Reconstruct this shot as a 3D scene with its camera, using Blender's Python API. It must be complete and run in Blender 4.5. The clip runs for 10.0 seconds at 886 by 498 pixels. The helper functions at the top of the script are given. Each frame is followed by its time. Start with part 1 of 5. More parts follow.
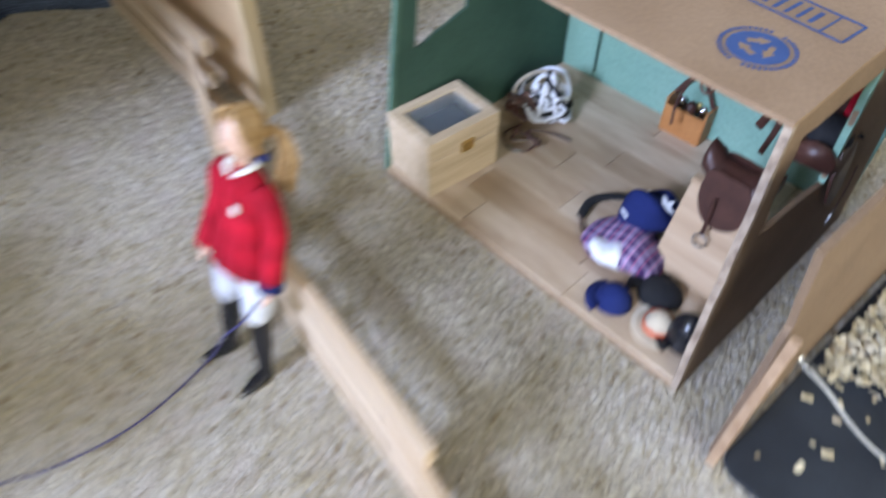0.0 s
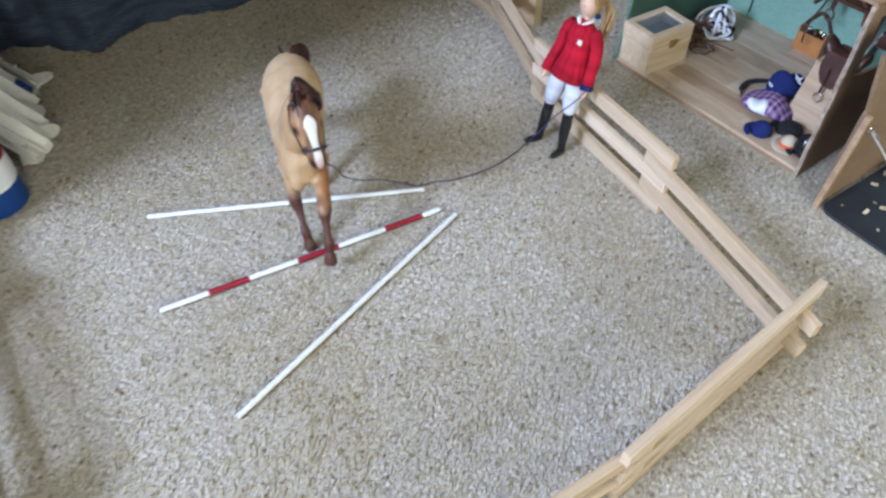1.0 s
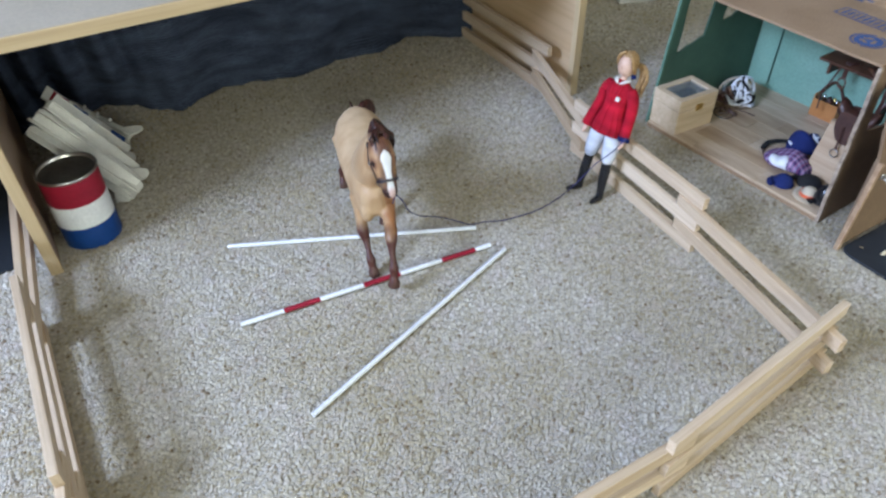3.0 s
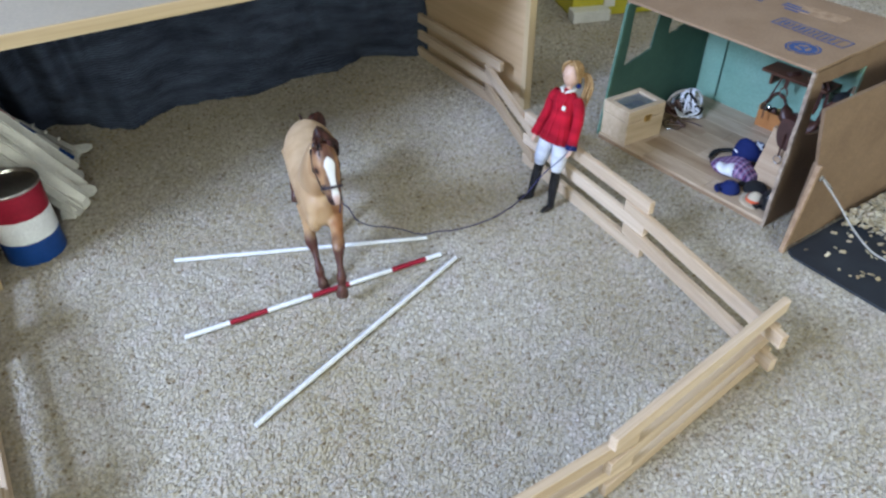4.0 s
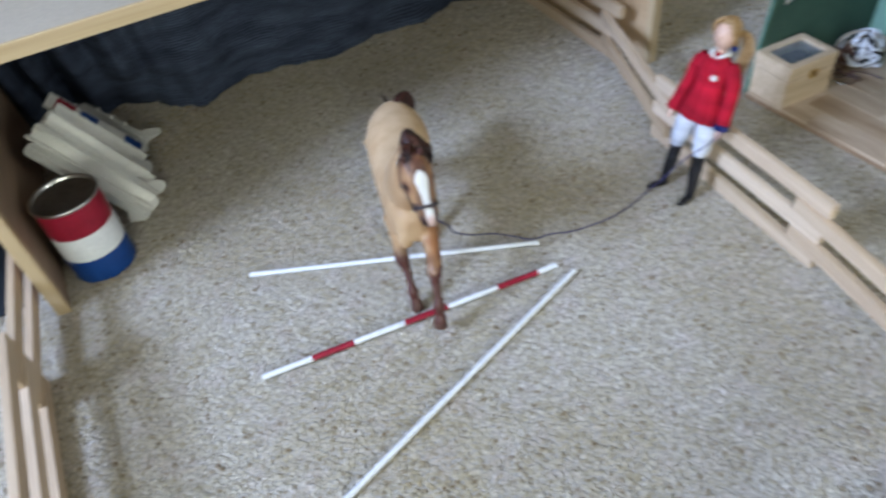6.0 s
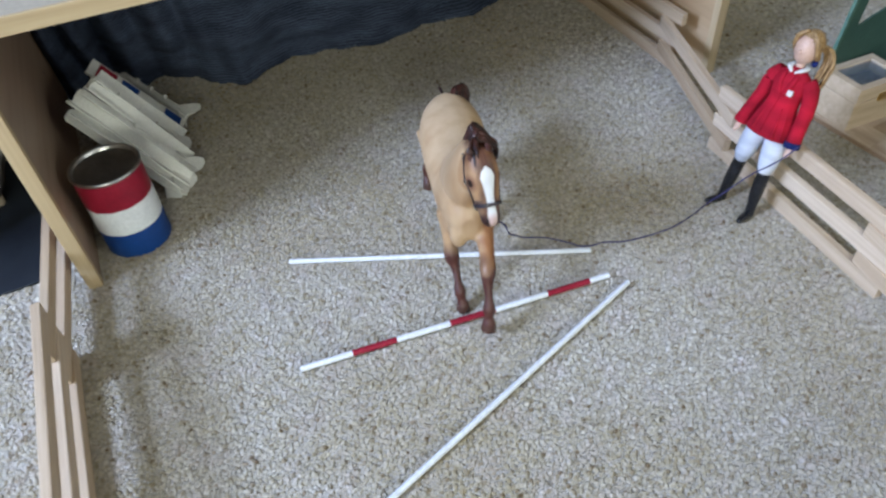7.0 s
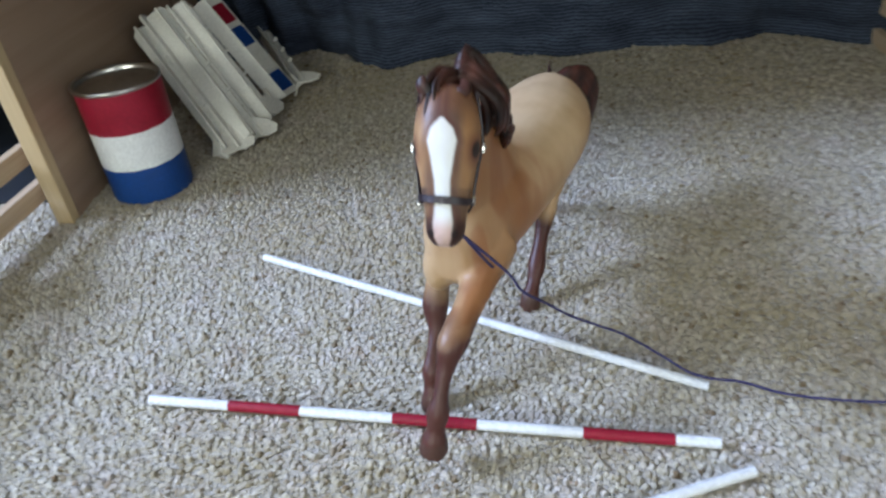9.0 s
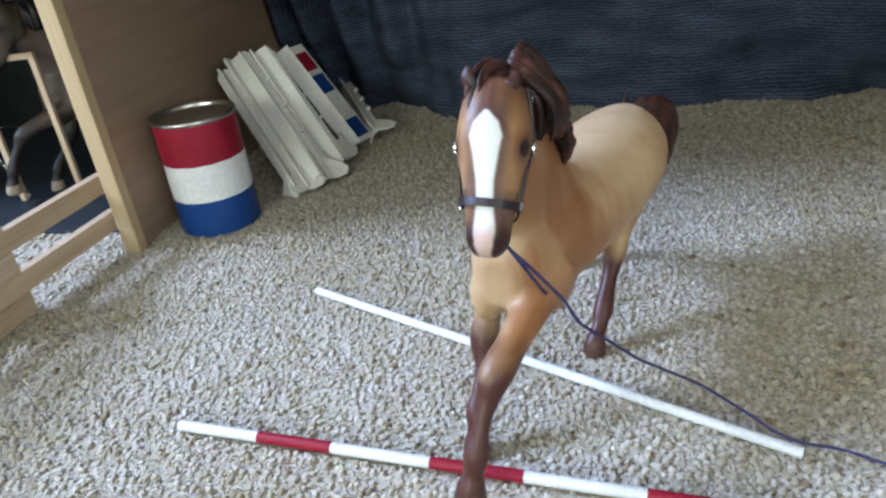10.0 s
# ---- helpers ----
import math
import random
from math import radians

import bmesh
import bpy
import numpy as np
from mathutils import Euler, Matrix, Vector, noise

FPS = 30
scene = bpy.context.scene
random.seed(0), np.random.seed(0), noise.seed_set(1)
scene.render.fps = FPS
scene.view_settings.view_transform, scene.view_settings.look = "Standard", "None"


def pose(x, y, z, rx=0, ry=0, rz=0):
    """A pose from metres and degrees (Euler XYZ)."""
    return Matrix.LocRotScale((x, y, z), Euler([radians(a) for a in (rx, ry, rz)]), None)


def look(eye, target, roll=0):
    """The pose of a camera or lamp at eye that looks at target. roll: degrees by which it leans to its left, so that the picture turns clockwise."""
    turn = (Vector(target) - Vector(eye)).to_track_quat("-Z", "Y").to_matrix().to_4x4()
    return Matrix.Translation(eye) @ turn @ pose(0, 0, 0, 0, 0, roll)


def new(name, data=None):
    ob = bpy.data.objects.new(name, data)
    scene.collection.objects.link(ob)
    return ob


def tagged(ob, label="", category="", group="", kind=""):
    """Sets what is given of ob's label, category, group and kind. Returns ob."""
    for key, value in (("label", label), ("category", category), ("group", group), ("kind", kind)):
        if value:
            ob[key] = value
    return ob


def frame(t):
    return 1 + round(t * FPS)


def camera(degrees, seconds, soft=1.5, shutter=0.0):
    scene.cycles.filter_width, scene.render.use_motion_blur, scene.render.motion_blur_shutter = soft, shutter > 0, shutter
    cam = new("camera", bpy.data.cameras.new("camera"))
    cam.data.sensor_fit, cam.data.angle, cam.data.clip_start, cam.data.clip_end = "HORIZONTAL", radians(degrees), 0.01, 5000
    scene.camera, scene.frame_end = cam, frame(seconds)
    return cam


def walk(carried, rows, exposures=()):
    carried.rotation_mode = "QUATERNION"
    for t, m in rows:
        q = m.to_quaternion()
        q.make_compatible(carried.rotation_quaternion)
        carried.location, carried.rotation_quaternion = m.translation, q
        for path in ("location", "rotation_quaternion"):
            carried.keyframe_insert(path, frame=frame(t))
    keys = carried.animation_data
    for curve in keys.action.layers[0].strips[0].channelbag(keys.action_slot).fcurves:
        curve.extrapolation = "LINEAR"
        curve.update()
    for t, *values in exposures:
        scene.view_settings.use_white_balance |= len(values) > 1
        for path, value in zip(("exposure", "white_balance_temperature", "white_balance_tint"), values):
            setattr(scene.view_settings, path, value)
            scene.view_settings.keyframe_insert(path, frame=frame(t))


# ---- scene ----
cam = camera(65.2, 10.0, soft=2.5, shutter=0.6)
PATH = [
    (0, (0.025, 0.064, 0.599), (-0.016, 1.391, -0.896), 0.2),
    (0.3, (-0.051, -0.103, 0.689), (-0.145, 1.169, -0.852), -0.6),
    (0.5, (-0.071, -0.239, 0.743), (-0.258, 1.009, -0.808), -3.2),
    (0.7, (-0.147, -0.408, 0.763), (-0.33, 0.898, -0.741), -1.5),
    (0.8, (-0.199, -0.508, 0.774), (-0.345, 0.838, -0.698), 0.4),
    (1, (-0.195, -0.559, 0.814), (-0.442, 0.752, -0.676), -1.2),
    (1.2, (-0.217, -0.622, 0.821), (-0.47, 0.685, -0.671), -1.4),
    (1.5, (-0.233, -0.655, 0.826), (-0.476, 0.665, -0.658), -0.3),
    (2, (-0.238, -0.655, 0.84), (-0.502, 0.721, -0.588), -1.4),
    (3.3, (-0.211, -0.736, 0.822), (-0.549, 0.772, -0.447), -1.1),
    (3.5, (-0.198, -0.744, 0.816), (-0.518, 0.787, -0.431), -0.8),
    (4, (-0.176, -0.725, 0.797), (-0.448, 0.815, -0.45), -0.8),
    (4.5, (-0.18, -0.696, 0.794), (-0.478, 0.807, -0.491), -2.3),
    (5, (-0.183, -0.637, 0.81), (-0.478, 0.841, -0.505), -3.9),
    (5.5, (-0.19, -0.546, 0.795), (-0.54, 0.868, -0.575), -5.9),
    (6, (-0.255, -0.481, 0.775), (-0.757, 0.849, -0.632), -8.9),
    (6.2, (-0.281, -0.473, 0.77), (-0.839, 0.833, -0.638), -9.1),
    (7.3, (-0.331, -0.473, 0.755), (-0.795, 0.86, -0.661), -3.0),
    (7.5, (-0.31, -0.47, 0.759), (-0.747, 0.866, -0.663), -2.3),
    (8, (-0.22, -0.423, 0.735), (-0.818, 0.951, -0.59), -3.5),
    (8.5, (-0.178, -0.235, 0.583), (-1.103, 1.032, -0.658), -4.3),
    (8.6, (-0.183, -0.204, 0.546), (-1.228, 0.994, -0.667), -5.8),
    (9, (-0.229, -0.111, 0.423), (-1.473, 0.959, -0.721), -5.8),
    (9.5, (-0.234, -0.081, 0.369), (-1.668, 0.895, -0.626), -7.2),
    (10, (-0.23, -0.083, 0.365), (-1.706, 0.888, -0.572), -7.0),
]
EXPOSURES = [(0.0, 0.52, 5780, 17), (0.5, 0.44, 5780, 16), (0.9, 0.20, 5780, 14), (1.6, 0.05, 5700, 14), (2.2, 0.01, 5680, 13), (3.5, 0.04, 5600, 12), (6.0, 0.01, 5580, 13), (7.5, -0.04, 5580, 13), (8.5, -0.04, 5550, 13), (10.0, 0.28, 5520, 12)]
walk(cam, [(t, look(eye, target, roll)) for t, eye, target, roll in PATH], EXPOSURES)

# ---- world and light ----
world = bpy.data.worlds.new("world")
scene.world = world
world.use_nodes = True
wn = world.node_tree.nodes
sky = wn.new("ShaderNodeTexSky")
sky.sky_type, sky.sun_disc = "NISHITA", False
sky.sun_elevation, sky.sun_rotation = radians(40), radians(250)
wn["Background"].inputs["Strength"].default_value = 0.1
world.node_tree.links.new(sky.outputs[0], wn["Background"].inputs["Color"])


def area_lamp(name, eye, target, sx, sy, watts, colour):
    lamp = bpy.data.lights.new(name, "AREA")
    lamp.shape, lamp.size, lamp.size_y, lamp.energy, lamp.color = "RECTANGLE", sx, sy, watts, colour
    ob = new(name, lamp)
    ob.matrix_world = look(eye, target)
    return ob


# side-window daylight, then two added fill lamps in unseen openings
area_lamp("window_light", (-2.86, -2.28, 2.30), (-0.45, 0.15, 0.05), 1.3, 0.95, 262, (0.635, 0.75, 1.0))
area_lamp("fill_light_south", (0.90, -3.26, 1.40), (-0.3, 0.3, 0.1), 1.8, 1.2, 68, (0.96, 0.93, 0.67))
area_lamp("fill_light_east", (3.56, -0.70, 1.40), (-0.8, 0.2, 0.05), 1.8, 1.2, 42, (0.95, 0.93, 0.72))

# ---- materials ----


def node_material(name, rough=0.6, metal=0.0, spec=0.5):
    m = bpy.data.materials.new(name)
    m.use_nodes = True
    b = m.node_tree.nodes["Principled BSDF"]
    b.inputs["Roughness"].default_value, b.inputs["Metallic"].default_value = rough, metal
    b.inputs["Specular IOR Level"].default_value = spec
    return m, m.node_tree.nodes, m.node_tree.links, b


def noise_at(n, k, stretch, scale, detail=4.0, shift=True):
    co = n.new("ShaderNodeTexCoord")
    mp = n.new("ShaderNodeMapping")
    mp.inputs["Scale"].default_value = stretch
    k.new(co.outputs["Object"], mp.inputs["Vector"])
    if shift:
        info = n.new("ShaderNodeObjectInfo")
        mul = n.new("ShaderNodeMath")
        mul.operation = "MULTIPLY"
        mul.inputs[1].default_value = 37.0
        k.new(info.outputs["Random"], mul.inputs[0])
        k.new(mul.outputs[0], mp.inputs["Location"])
    t = n.new("ShaderNodeTexNoise")
    t.inputs["Scale"].default_value, t.inputs["Detail"].default_value = scale, detail
    k.new(mp.outputs[0], t.inputs["Vector"])
    return t.outputs["Fac"]


def ramp(n, k, fac, stops):
    r = n.new("ShaderNodeValToRGB")
    while len(r.color_ramp.elements) < len(stops):
        r.color_ramp.elements.new(0.5)
    for e, (p, c) in zip(r.color_ramp.elements, stops):
        e.position, e.color = p, (*c, 1)
    k.new(fac, r.inputs[0])
    return r.outputs[0]


def blend(n, k, a, b, fac, mode="MIX"):
    x = n.new("ShaderNodeMix")
    x.data_type, x.blend_type = "RGBA", mode
    k.new(a, x.inputs[6]), k.new(b, x.inputs[7])
    if isinstance(fac, float):
        x.inputs[0].default_value = fac
    else:
        k.new(fac, x.inputs[0])
    return x.outputs[2]


def bump(n, k, b, height, strength, distance):
    x = n.new("ShaderNodeBump")
    x.inputs["Strength"].default_value, x.inputs["Distance"].default_value = strength, distance
    k.new(height, x.inputs["Height"]), k.new(x.outputs[0], b.inputs["Normal"])


def plain(name, dark, light, rough=0.6, scale=20.0, fine=300.0, relief=0.3, metal=0.0, spec=0.5, depth=0.0006):
    """Paint, plastic, card, leather: two scales of variation and a fine relief."""
    m, n, k, b = node_material(name, rough, metal, spec)
    big, small = noise_at(n, k, (1, 1, 1), scale), noise_at(n, k, (1, 1, 1), fine, 3.0)
    c1 = ramp(n, k, big, [(0.3, dark), (0.7, light)])
    c2 = ramp(n, k, small, [(0.3, (0.82, 0.82, 0.82)), (0.7, (1.0, 1.0, 1.0))])
    k.new(blend(n, k, c1, c2, 1.0, "MULTIPLY"), b.inputs["Base Color"])
    bump(n, k, b, small, relief, depth)
    return m


def wood(name, dark, mid, light, rough=0.5, along=3.0, across=60.0, relief=0.25, low=(0.84, 0.82, 0.78)):
    """Grain runs along each piece's own x axis."""
    m, n, k, b = node_material(name, rough, 0.0, 0.4)
    broad = noise_at(n, k, (along, across, across), 1.0, 5.0)
    grain = noise_at(n, k, (along * 3, across * 6, across * 6), 1.0, 4.0)
    c1 = ramp(n, k, broad, [(0.28, dark), (0.5, mid), (0.72, light)])
    c2 = ramp(n, k, grain, [(0.35, (0.86, 0.83, 0.80)), (0.6, (1, 1, 1))])
    c = blend(n, k, c1, c2, 0.8, "MULTIPLY")
    info = n.new("ShaderNodeObjectInfo")
    tone = ramp(n, k, info.outputs["Random"], [(0.0, low), (0.4, tuple((1 + v) / 2 for v in low)), (1.0, (1.0, 1.0, 1.0))])
    k.new(blend(n, k, c, tone, 1.0, "MULTIPLY"), b.inputs["Base Color"])
    bump(n, k, b, grain, relief, 0.0004)
    return m


def painted(name, rough=0.4, fine=260.0, spec=0.5):
    """Airbrushed model finish: the paint layer, partly painted light and shade, lies in the colour attribute."""
    m, n, k, b = node_material(name, rough, 0.0, spec)
    a = n.new("ShaderNodeAttribute")
    a.attribute_name = "paint"
    small, big = noise_at(n, k, (1, 1, 1), fine, 3.0), noise_at(n, k, (1, 1, 0.35), 45.0, 4.0)
    c2 = ramp(n, k, big, [(0.32, (0.80, 0.74, 0.68)), (0.62, (1.0, 1.0, 1.0))])
    k.new(blend(n, k, a.outputs["Color"], c2, 0.75, "MULTIPLY"), b.inputs["Base Color"])
    bump(n, k, b, small, 0.12, 0.0004)
    return m


def carpet_material(name, stops, rough=0.95):
    m, n, k, b = node_material(name, rough, 0.0, 0.15)
    geo = n.new("ShaderNodeNewGeometry")
    c1 = ramp(n, k, geo.outputs["Random Per Island"], stops)
    big = noise_at(n, k, (1, 1, 1), 3.2, 3.0, False)
    c2 = ramp(n, k, big, [(0.36, (0.82, 0.77, 0.655)), (0.60, (1.0, 1.0, 1.0))])
    mid = noise_at(n, k, (1, 1, 1), 26.0, 3.0, False)
    c3 = ramp(n, k, mid, [(0.34, (0.92, 0.885, 0.78)), (0.5, (1.0, 0.99, 0.95)), (0.66, (1.0, 0.965, 0.985))])
    nub = noise_at(n, k, (1, 1, 0.2), 105.0, 2.0, False)
    c4 = ramp(n, k, nub, [(0.36, (0.74, 0.70, 0.62)), (0.54, (1.0, 1.0, 1.0))])
    pile = blend(n, k, blend(n, k, c1, c2, 1.0, "MULTIPLY"), c3, 1.0, "MULTIPLY")
    k.new(blend(n, k, pile, c4, 1.0, "MULTIPLY"), b.inputs["Base Color"])
    b.inputs["Sheen Weight"].default_value = 0.15
    # loose fibres scatter like a flatter surface than the tuft itself
    soft = n.new("ShaderNodeMix")
    soft.data_type = "VECTOR"
    soft.inputs[0].default_value = 0.80
    soft.inputs[5].default_value = (0, 0, 1)
    k.new(geo.outputs["Normal"], soft.inputs[4])
    unit = n.new("ShaderNodeVectorMath")
    unit.operation = "NORMALIZE"
    k.new(soft.outputs[1], unit.inputs[0])
    fine = noise_at(n, k, (1, 1, 1), 900.0, 2.0, False)
    bump(n, k, b, fine, 0.2, 0.0006)
    k.new(unit.outputs[0], n["Bump"].inputs["Normal"])
    return m


def cloth(name, dark, light, weave=900.0, axis="Z", rough=0.9, distort=1.5, cross=0.0):
    m, n, k, b = node_material(name, rough, 0.0, 0.2)
    co = n.new("ShaderNodeTexCoord")
    wv = n.new("ShaderNodeTexWave")
    wv.bands_direction = axis
    wv.inputs["Scale"].default_value, wv.inputs["Distortion"].default_value = weave, distort
    wv.inputs["Detail"].default_value, wv.inputs["Detail Scale"].default_value = 3.0, 2.5
    k.new(co.outputs["Object"], wv.inputs["Vector"])
    big = noise_at(n, k, (1, 1, 4), 9.0)
    c1 = ramp(n, k, wv.outputs["Fac"], [(0.2, dark), (0.85, light)])
    if cross:
        warp = n.new("ShaderNodeTexWave")
        warp.bands_direction = "X"
        warp.inputs["Scale"].default_value, warp.inputs["Distortion"].default_value = weave * 1.15, distort * 0.6
        warp.inputs["Detail"].default_value, warp.inputs["Detail Scale"].default_value = 3.0, 2.5
        k.new(co.outputs["Object"], warp.inputs["Vector"])
        c1 = blend(n, k, c1, ramp(n, k, warp.outputs["Fac"], [(0.25, dark), (0.8, light)]), cross)
    c2 = ramp(n, k, big, [(0.32, (0.45, 0.46, 0.50)), (0.66, (1, 1, 1))])
    k.new(blend(n, k, c1, c2, 1.0, "MULTIPLY"), b.inputs["Base Color"])
    bump(n, k, b, wv.outputs["Fac"], 0.4, 0.0006)
    return m


def plaid(name, ground, stripe, accent):
    """Crossed bands of woven stripes."""
    m, n, k, b = node_material(name, 0.9, 0.0, 0.2)
    co = n.new("ShaderNodeTexCoord")
    bands = []
    for axis, scale in (("X", 26.0), ("Y", 26.0), ("X", 41.0)):
        wv = n.new("ShaderNodeTexWave")
        wv.bands_direction = axis
        wv.inputs["Scale"].default_value, wv.inputs["Distortion"].default_value = scale, 0.6
        k.new(co.outputs["Object"], wv.inputs["Vector"])
        bands.append(wv.outputs["Fac"])
    c1 = ramp(n, k, bands[0], [(0.45, ground), (0.75, stripe)])
    c2 = ramp(n, k, bands[1], [(0.45, ground), (0.75, stripe)])
    c3 = ramp(n, k, bands[2], [(0.86, (0, 0, 0)), (0.95, accent)])
    k.new(blend(n, k, blend(n, k, c1, c2, 0.5), c3, 0.6, "ADD"), b.inputs["Base Color"])
    bump(n, k, b, noise_at(n, k, (1, 1, 1), 500.0, 2.0), 0.3, 0.0005)
    return m


def glass(name):
    m, n, k, b = node_material(name, 0.08)
    b.inputs["Base Color"].default_value = (0.75, 0.82, 0.9, 1)
    b.inputs["Transmission Weight"].default_value = 0.9
    return m


PINE = wood("pine", (0.52, 0.39, 0.265), (0.63, 0.50, 0.355), (0.71, 0.58, 0.43), 0.55)
RACK_PINE = wood("rack_pine", (0.40, 0.27, 0.155), (0.50, 0.355, 0.215), (0.57, 0.425, 0.275), 0.55)
PINE_WARM = wood("pine_warm", (0.48, 0.35, 0.225), (0.59, 0.455, 0.31), (0.67, 0.54, 0.385), 0.55)
BALSA = wood("balsa", (0.51, 0.395, 0.255), (0.61, 0.485, 0.335), (0.69, 0.565, 0.41), 0.6, 8.0, 70.0)
PLANK = wood("laminate_plank", (0.42, 0.31, 0.205), (0.57, 0.45, 0.32), (0.69, 0.58, 0.44), 0.4, 8.0, 40.0, low=(0.68, 0.61, 0.53))
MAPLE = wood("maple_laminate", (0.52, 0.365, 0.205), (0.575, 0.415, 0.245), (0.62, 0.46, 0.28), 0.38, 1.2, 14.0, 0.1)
# a darker brown than MAPLE, used on one table panel
PANEL_BROWN = wood("panel_brown_wood", (0.275, 0.190, 0.130), (0.320, 0.225, 0.158), (0.36, 0.26, 0.185), 0.45, 1.2, 14.0, 0.1)
MAPLE_EDGE = wood("maple_edge", (0.48, 0.365, 0.20), (0.55, 0.425, 0.25), (0.60, 0.475, 0.29), 0.45, 1.5, 30.0, 0.1)
TABLETOP = plain("tabletop_laminate", (0.44, 0.385, 0.30), (0.51, 0.45, 0.36), 0.3, 6.0, 150.0, 0.05)
CARD = plain("corrugated_card", (0.275, 0.180, 0.105), (0.345, 0.235, 0.145), 0.8, 14.0, 240.0, 0.3)
# CARD in a darker tone, for the divider and bare side wall
CARD_DARKER = plain("darker_card", (0.200, 0.128, 0.074), (0.255, 0.170, 0.102), 0.85, 14.0, 240.0, 0.4)
TORN = plain("torn_card", (0.20, 0.145, 0.105), (0.46, 0.37, 0.28), 0.95, 90.0, 620.0, 0.9)
CARD_EDGE = plain("card_edge", (0.30, 0.19, 0.11), (0.50, 0.35, 0.22), 0.9, 60.0, 500.0, 0.6)
GREEN_DARK = plain("dark_green_paint", (0.036, 0.088, 0.064), (0.050, 0.112, 0.082), 0.65, 18.0, 220.0, 0.25)
GREEN_LIGHT = plain("mint_green_paint", (0.20, 0.365, 0.275), (0.25, 0.42, 0.325), 0.65, 12.0, 220.0, 0.25)
GREEN_EDGE = plain("green_card_edge", (0.075, 0.155, 0.115), (0.12, 0.22, 0.165), 0.8, 60.0, 400.0, 0.5)
BLUE_INK = plain("blue_ink", (0.035, 0.075, 0.22), (0.05, 0.10, 0.27), 0.75, 60.0, 500.0, 0.2)
WHITE_PAINT = plain("white_paint", (0.68, 0.67, 0.62), (0.78, 0.77, 0.72), 0.5, 25.0, 300.0, 0.25)
WHITE_PVC = plain("white_plastic", (0.74, 0.76, 0.78), (0.80, 0.82, 0.83), 0.35, 40.0, 300.0, 0.1)
RED_PAINT = plain("red_paint", (0.235, 0.006, 0.022), (0.30, 0.010, 0.032), 0.45, 25.0, 300.0, 0.2, spec=0.3)
BLUE_PAINT = plain("blue_paint", (0.008, 0.044, 0.20), (0.012, 0.060, 0.26), 0.45, 25.0, 300.0, 0.25, spec=0.3)
TIN = plain("tin", (0.45, 0.44, 0.42), (0.62, 0.61, 0.58), 0.28, 30.0, 200.0, 0.1, 1.0)
TIN_DULL = plain("dull_tin", (0.24, 0.23, 0.21), (0.34, 0.33, 0.31), 0.45, 30.0, 200.0, 0.1, 1.0)
CHROME = plain("chrome", (0.70, 0.70, 0.70), (0.80, 0.80, 0.80), 0.2, 60.0, 300.0, 0.05, 1.0)
BRASS = plain("brass", (0.55, 0.38, 0.12), (0.70, 0.50, 0.18), 0.3, 80.0, 400.0, 0.1, 1.0)
LEATHER = plain("brown_leather", (0.050, 0.020, 0.014), (0.085, 0.035, 0.024), 0.42, 50.0, 420.0, 0.4)
LEATHER_DARK = plain("dark_leather", (0.016, 0.010, 0.014), (0.030, 0.020, 0.028), 0.4, 60.0, 420.0, 0.3)
TAN_LEATHER = plain("tan_leather", (0.42, 0.17, 0.045), (0.52, 0.23, 0.07), 0.5, 40.0, 300.0, 0.3)
RUBBER = plain("black_rubber", (0.013, 0.016, 0.022), (0.028, 0.034, 0.042), 0.6, 12.0, 400.0, 0.5, spec=0.35)
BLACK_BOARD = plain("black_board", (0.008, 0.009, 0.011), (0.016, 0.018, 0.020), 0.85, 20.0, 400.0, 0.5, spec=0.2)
VELVET = plain("black_velvet", (0.006, 0.006, 0.007), (0.012, 0.012, 0.013), 0.9, 60.0, 500.0, 0.4)
GLOSS_BLACK = plain("gloss_black", (0.010, 0.010, 0.012), (0.018, 0.018, 0.020), 0.25, 60.0, 300.0, 0.05)
ROPE_BLUE = plain("blue_cord", (0.025, 0.022, 0.09), (0.05, 0.045, 0.15), 0.8, 300.0, 900.0, 0.5)
ROPE_GREY = plain("grey_cord", (0.38, 0.37, 0.35), (0.55, 0.54, 0.52), 0.7, 200.0, 900.0, 0.5)
NAVY = cloth("navy_cloth", (0.012, 0.020, 0.10), (0.022, 0.035, 0.16), 400.0, "X")
PLAID = plaid("plaid_cloth", (0.055, 0.025, 0.10), (0.32, 0.25, 0.40), (0.30, 0.06, 0.08))
FLEECE = plain("white_fleece", (0.66, 0.68, 0.74), (0.80, 0.82, 0.86), 0.95, 60.0, 500.0, 0.6)
RED_CLOTH = cloth("red_felt", (0.42, 0.006, 0.022), (0.56, 0.012, 0.035), 500.0, "Z")
WHITE_CLOTH = cloth("white_twill", (0.66, 0.68, 0.74), (0.80, 0.82, 0.86), 500.0, "Z")
STRAW = cloth("straw", (0.55, 0.46, 0.32), (0.72, 0.63, 0.47), 350.0, "Z")
ORANGE = plain("orange_ribbon", (0.65, 0.10, 0.03), (0.72, 0.14, 0.05), 0.6, 60.0, 400.0, 0.2)
SKIN = plain("doll_vinyl", (0.56, 0.36, 0.26), (0.62, 0.41, 0.30), 0.5, 40.0, 400.0, 0.05)
SHELF_WOOD = wood("red_brown_wood", (0.085, 0.035, 0.020), (0.13, 0.058, 0.033), (0.17, 0.08, 0.045), 0.5, 8.0, 70.0)
HAIR = wood("doll_hair", (0.20, 0.115, 0.042), (0.33, 0.205, 0.085), (0.46, 0.31, 0.145), 0.45, 200.0, 200.0, 0.5)
DENIM = cloth("navy_blanket", (0.017, 0.023, 0.040), (0.080, 0.100, 0.152), 62.0, "Z", distort=4.0, cross=0.25)
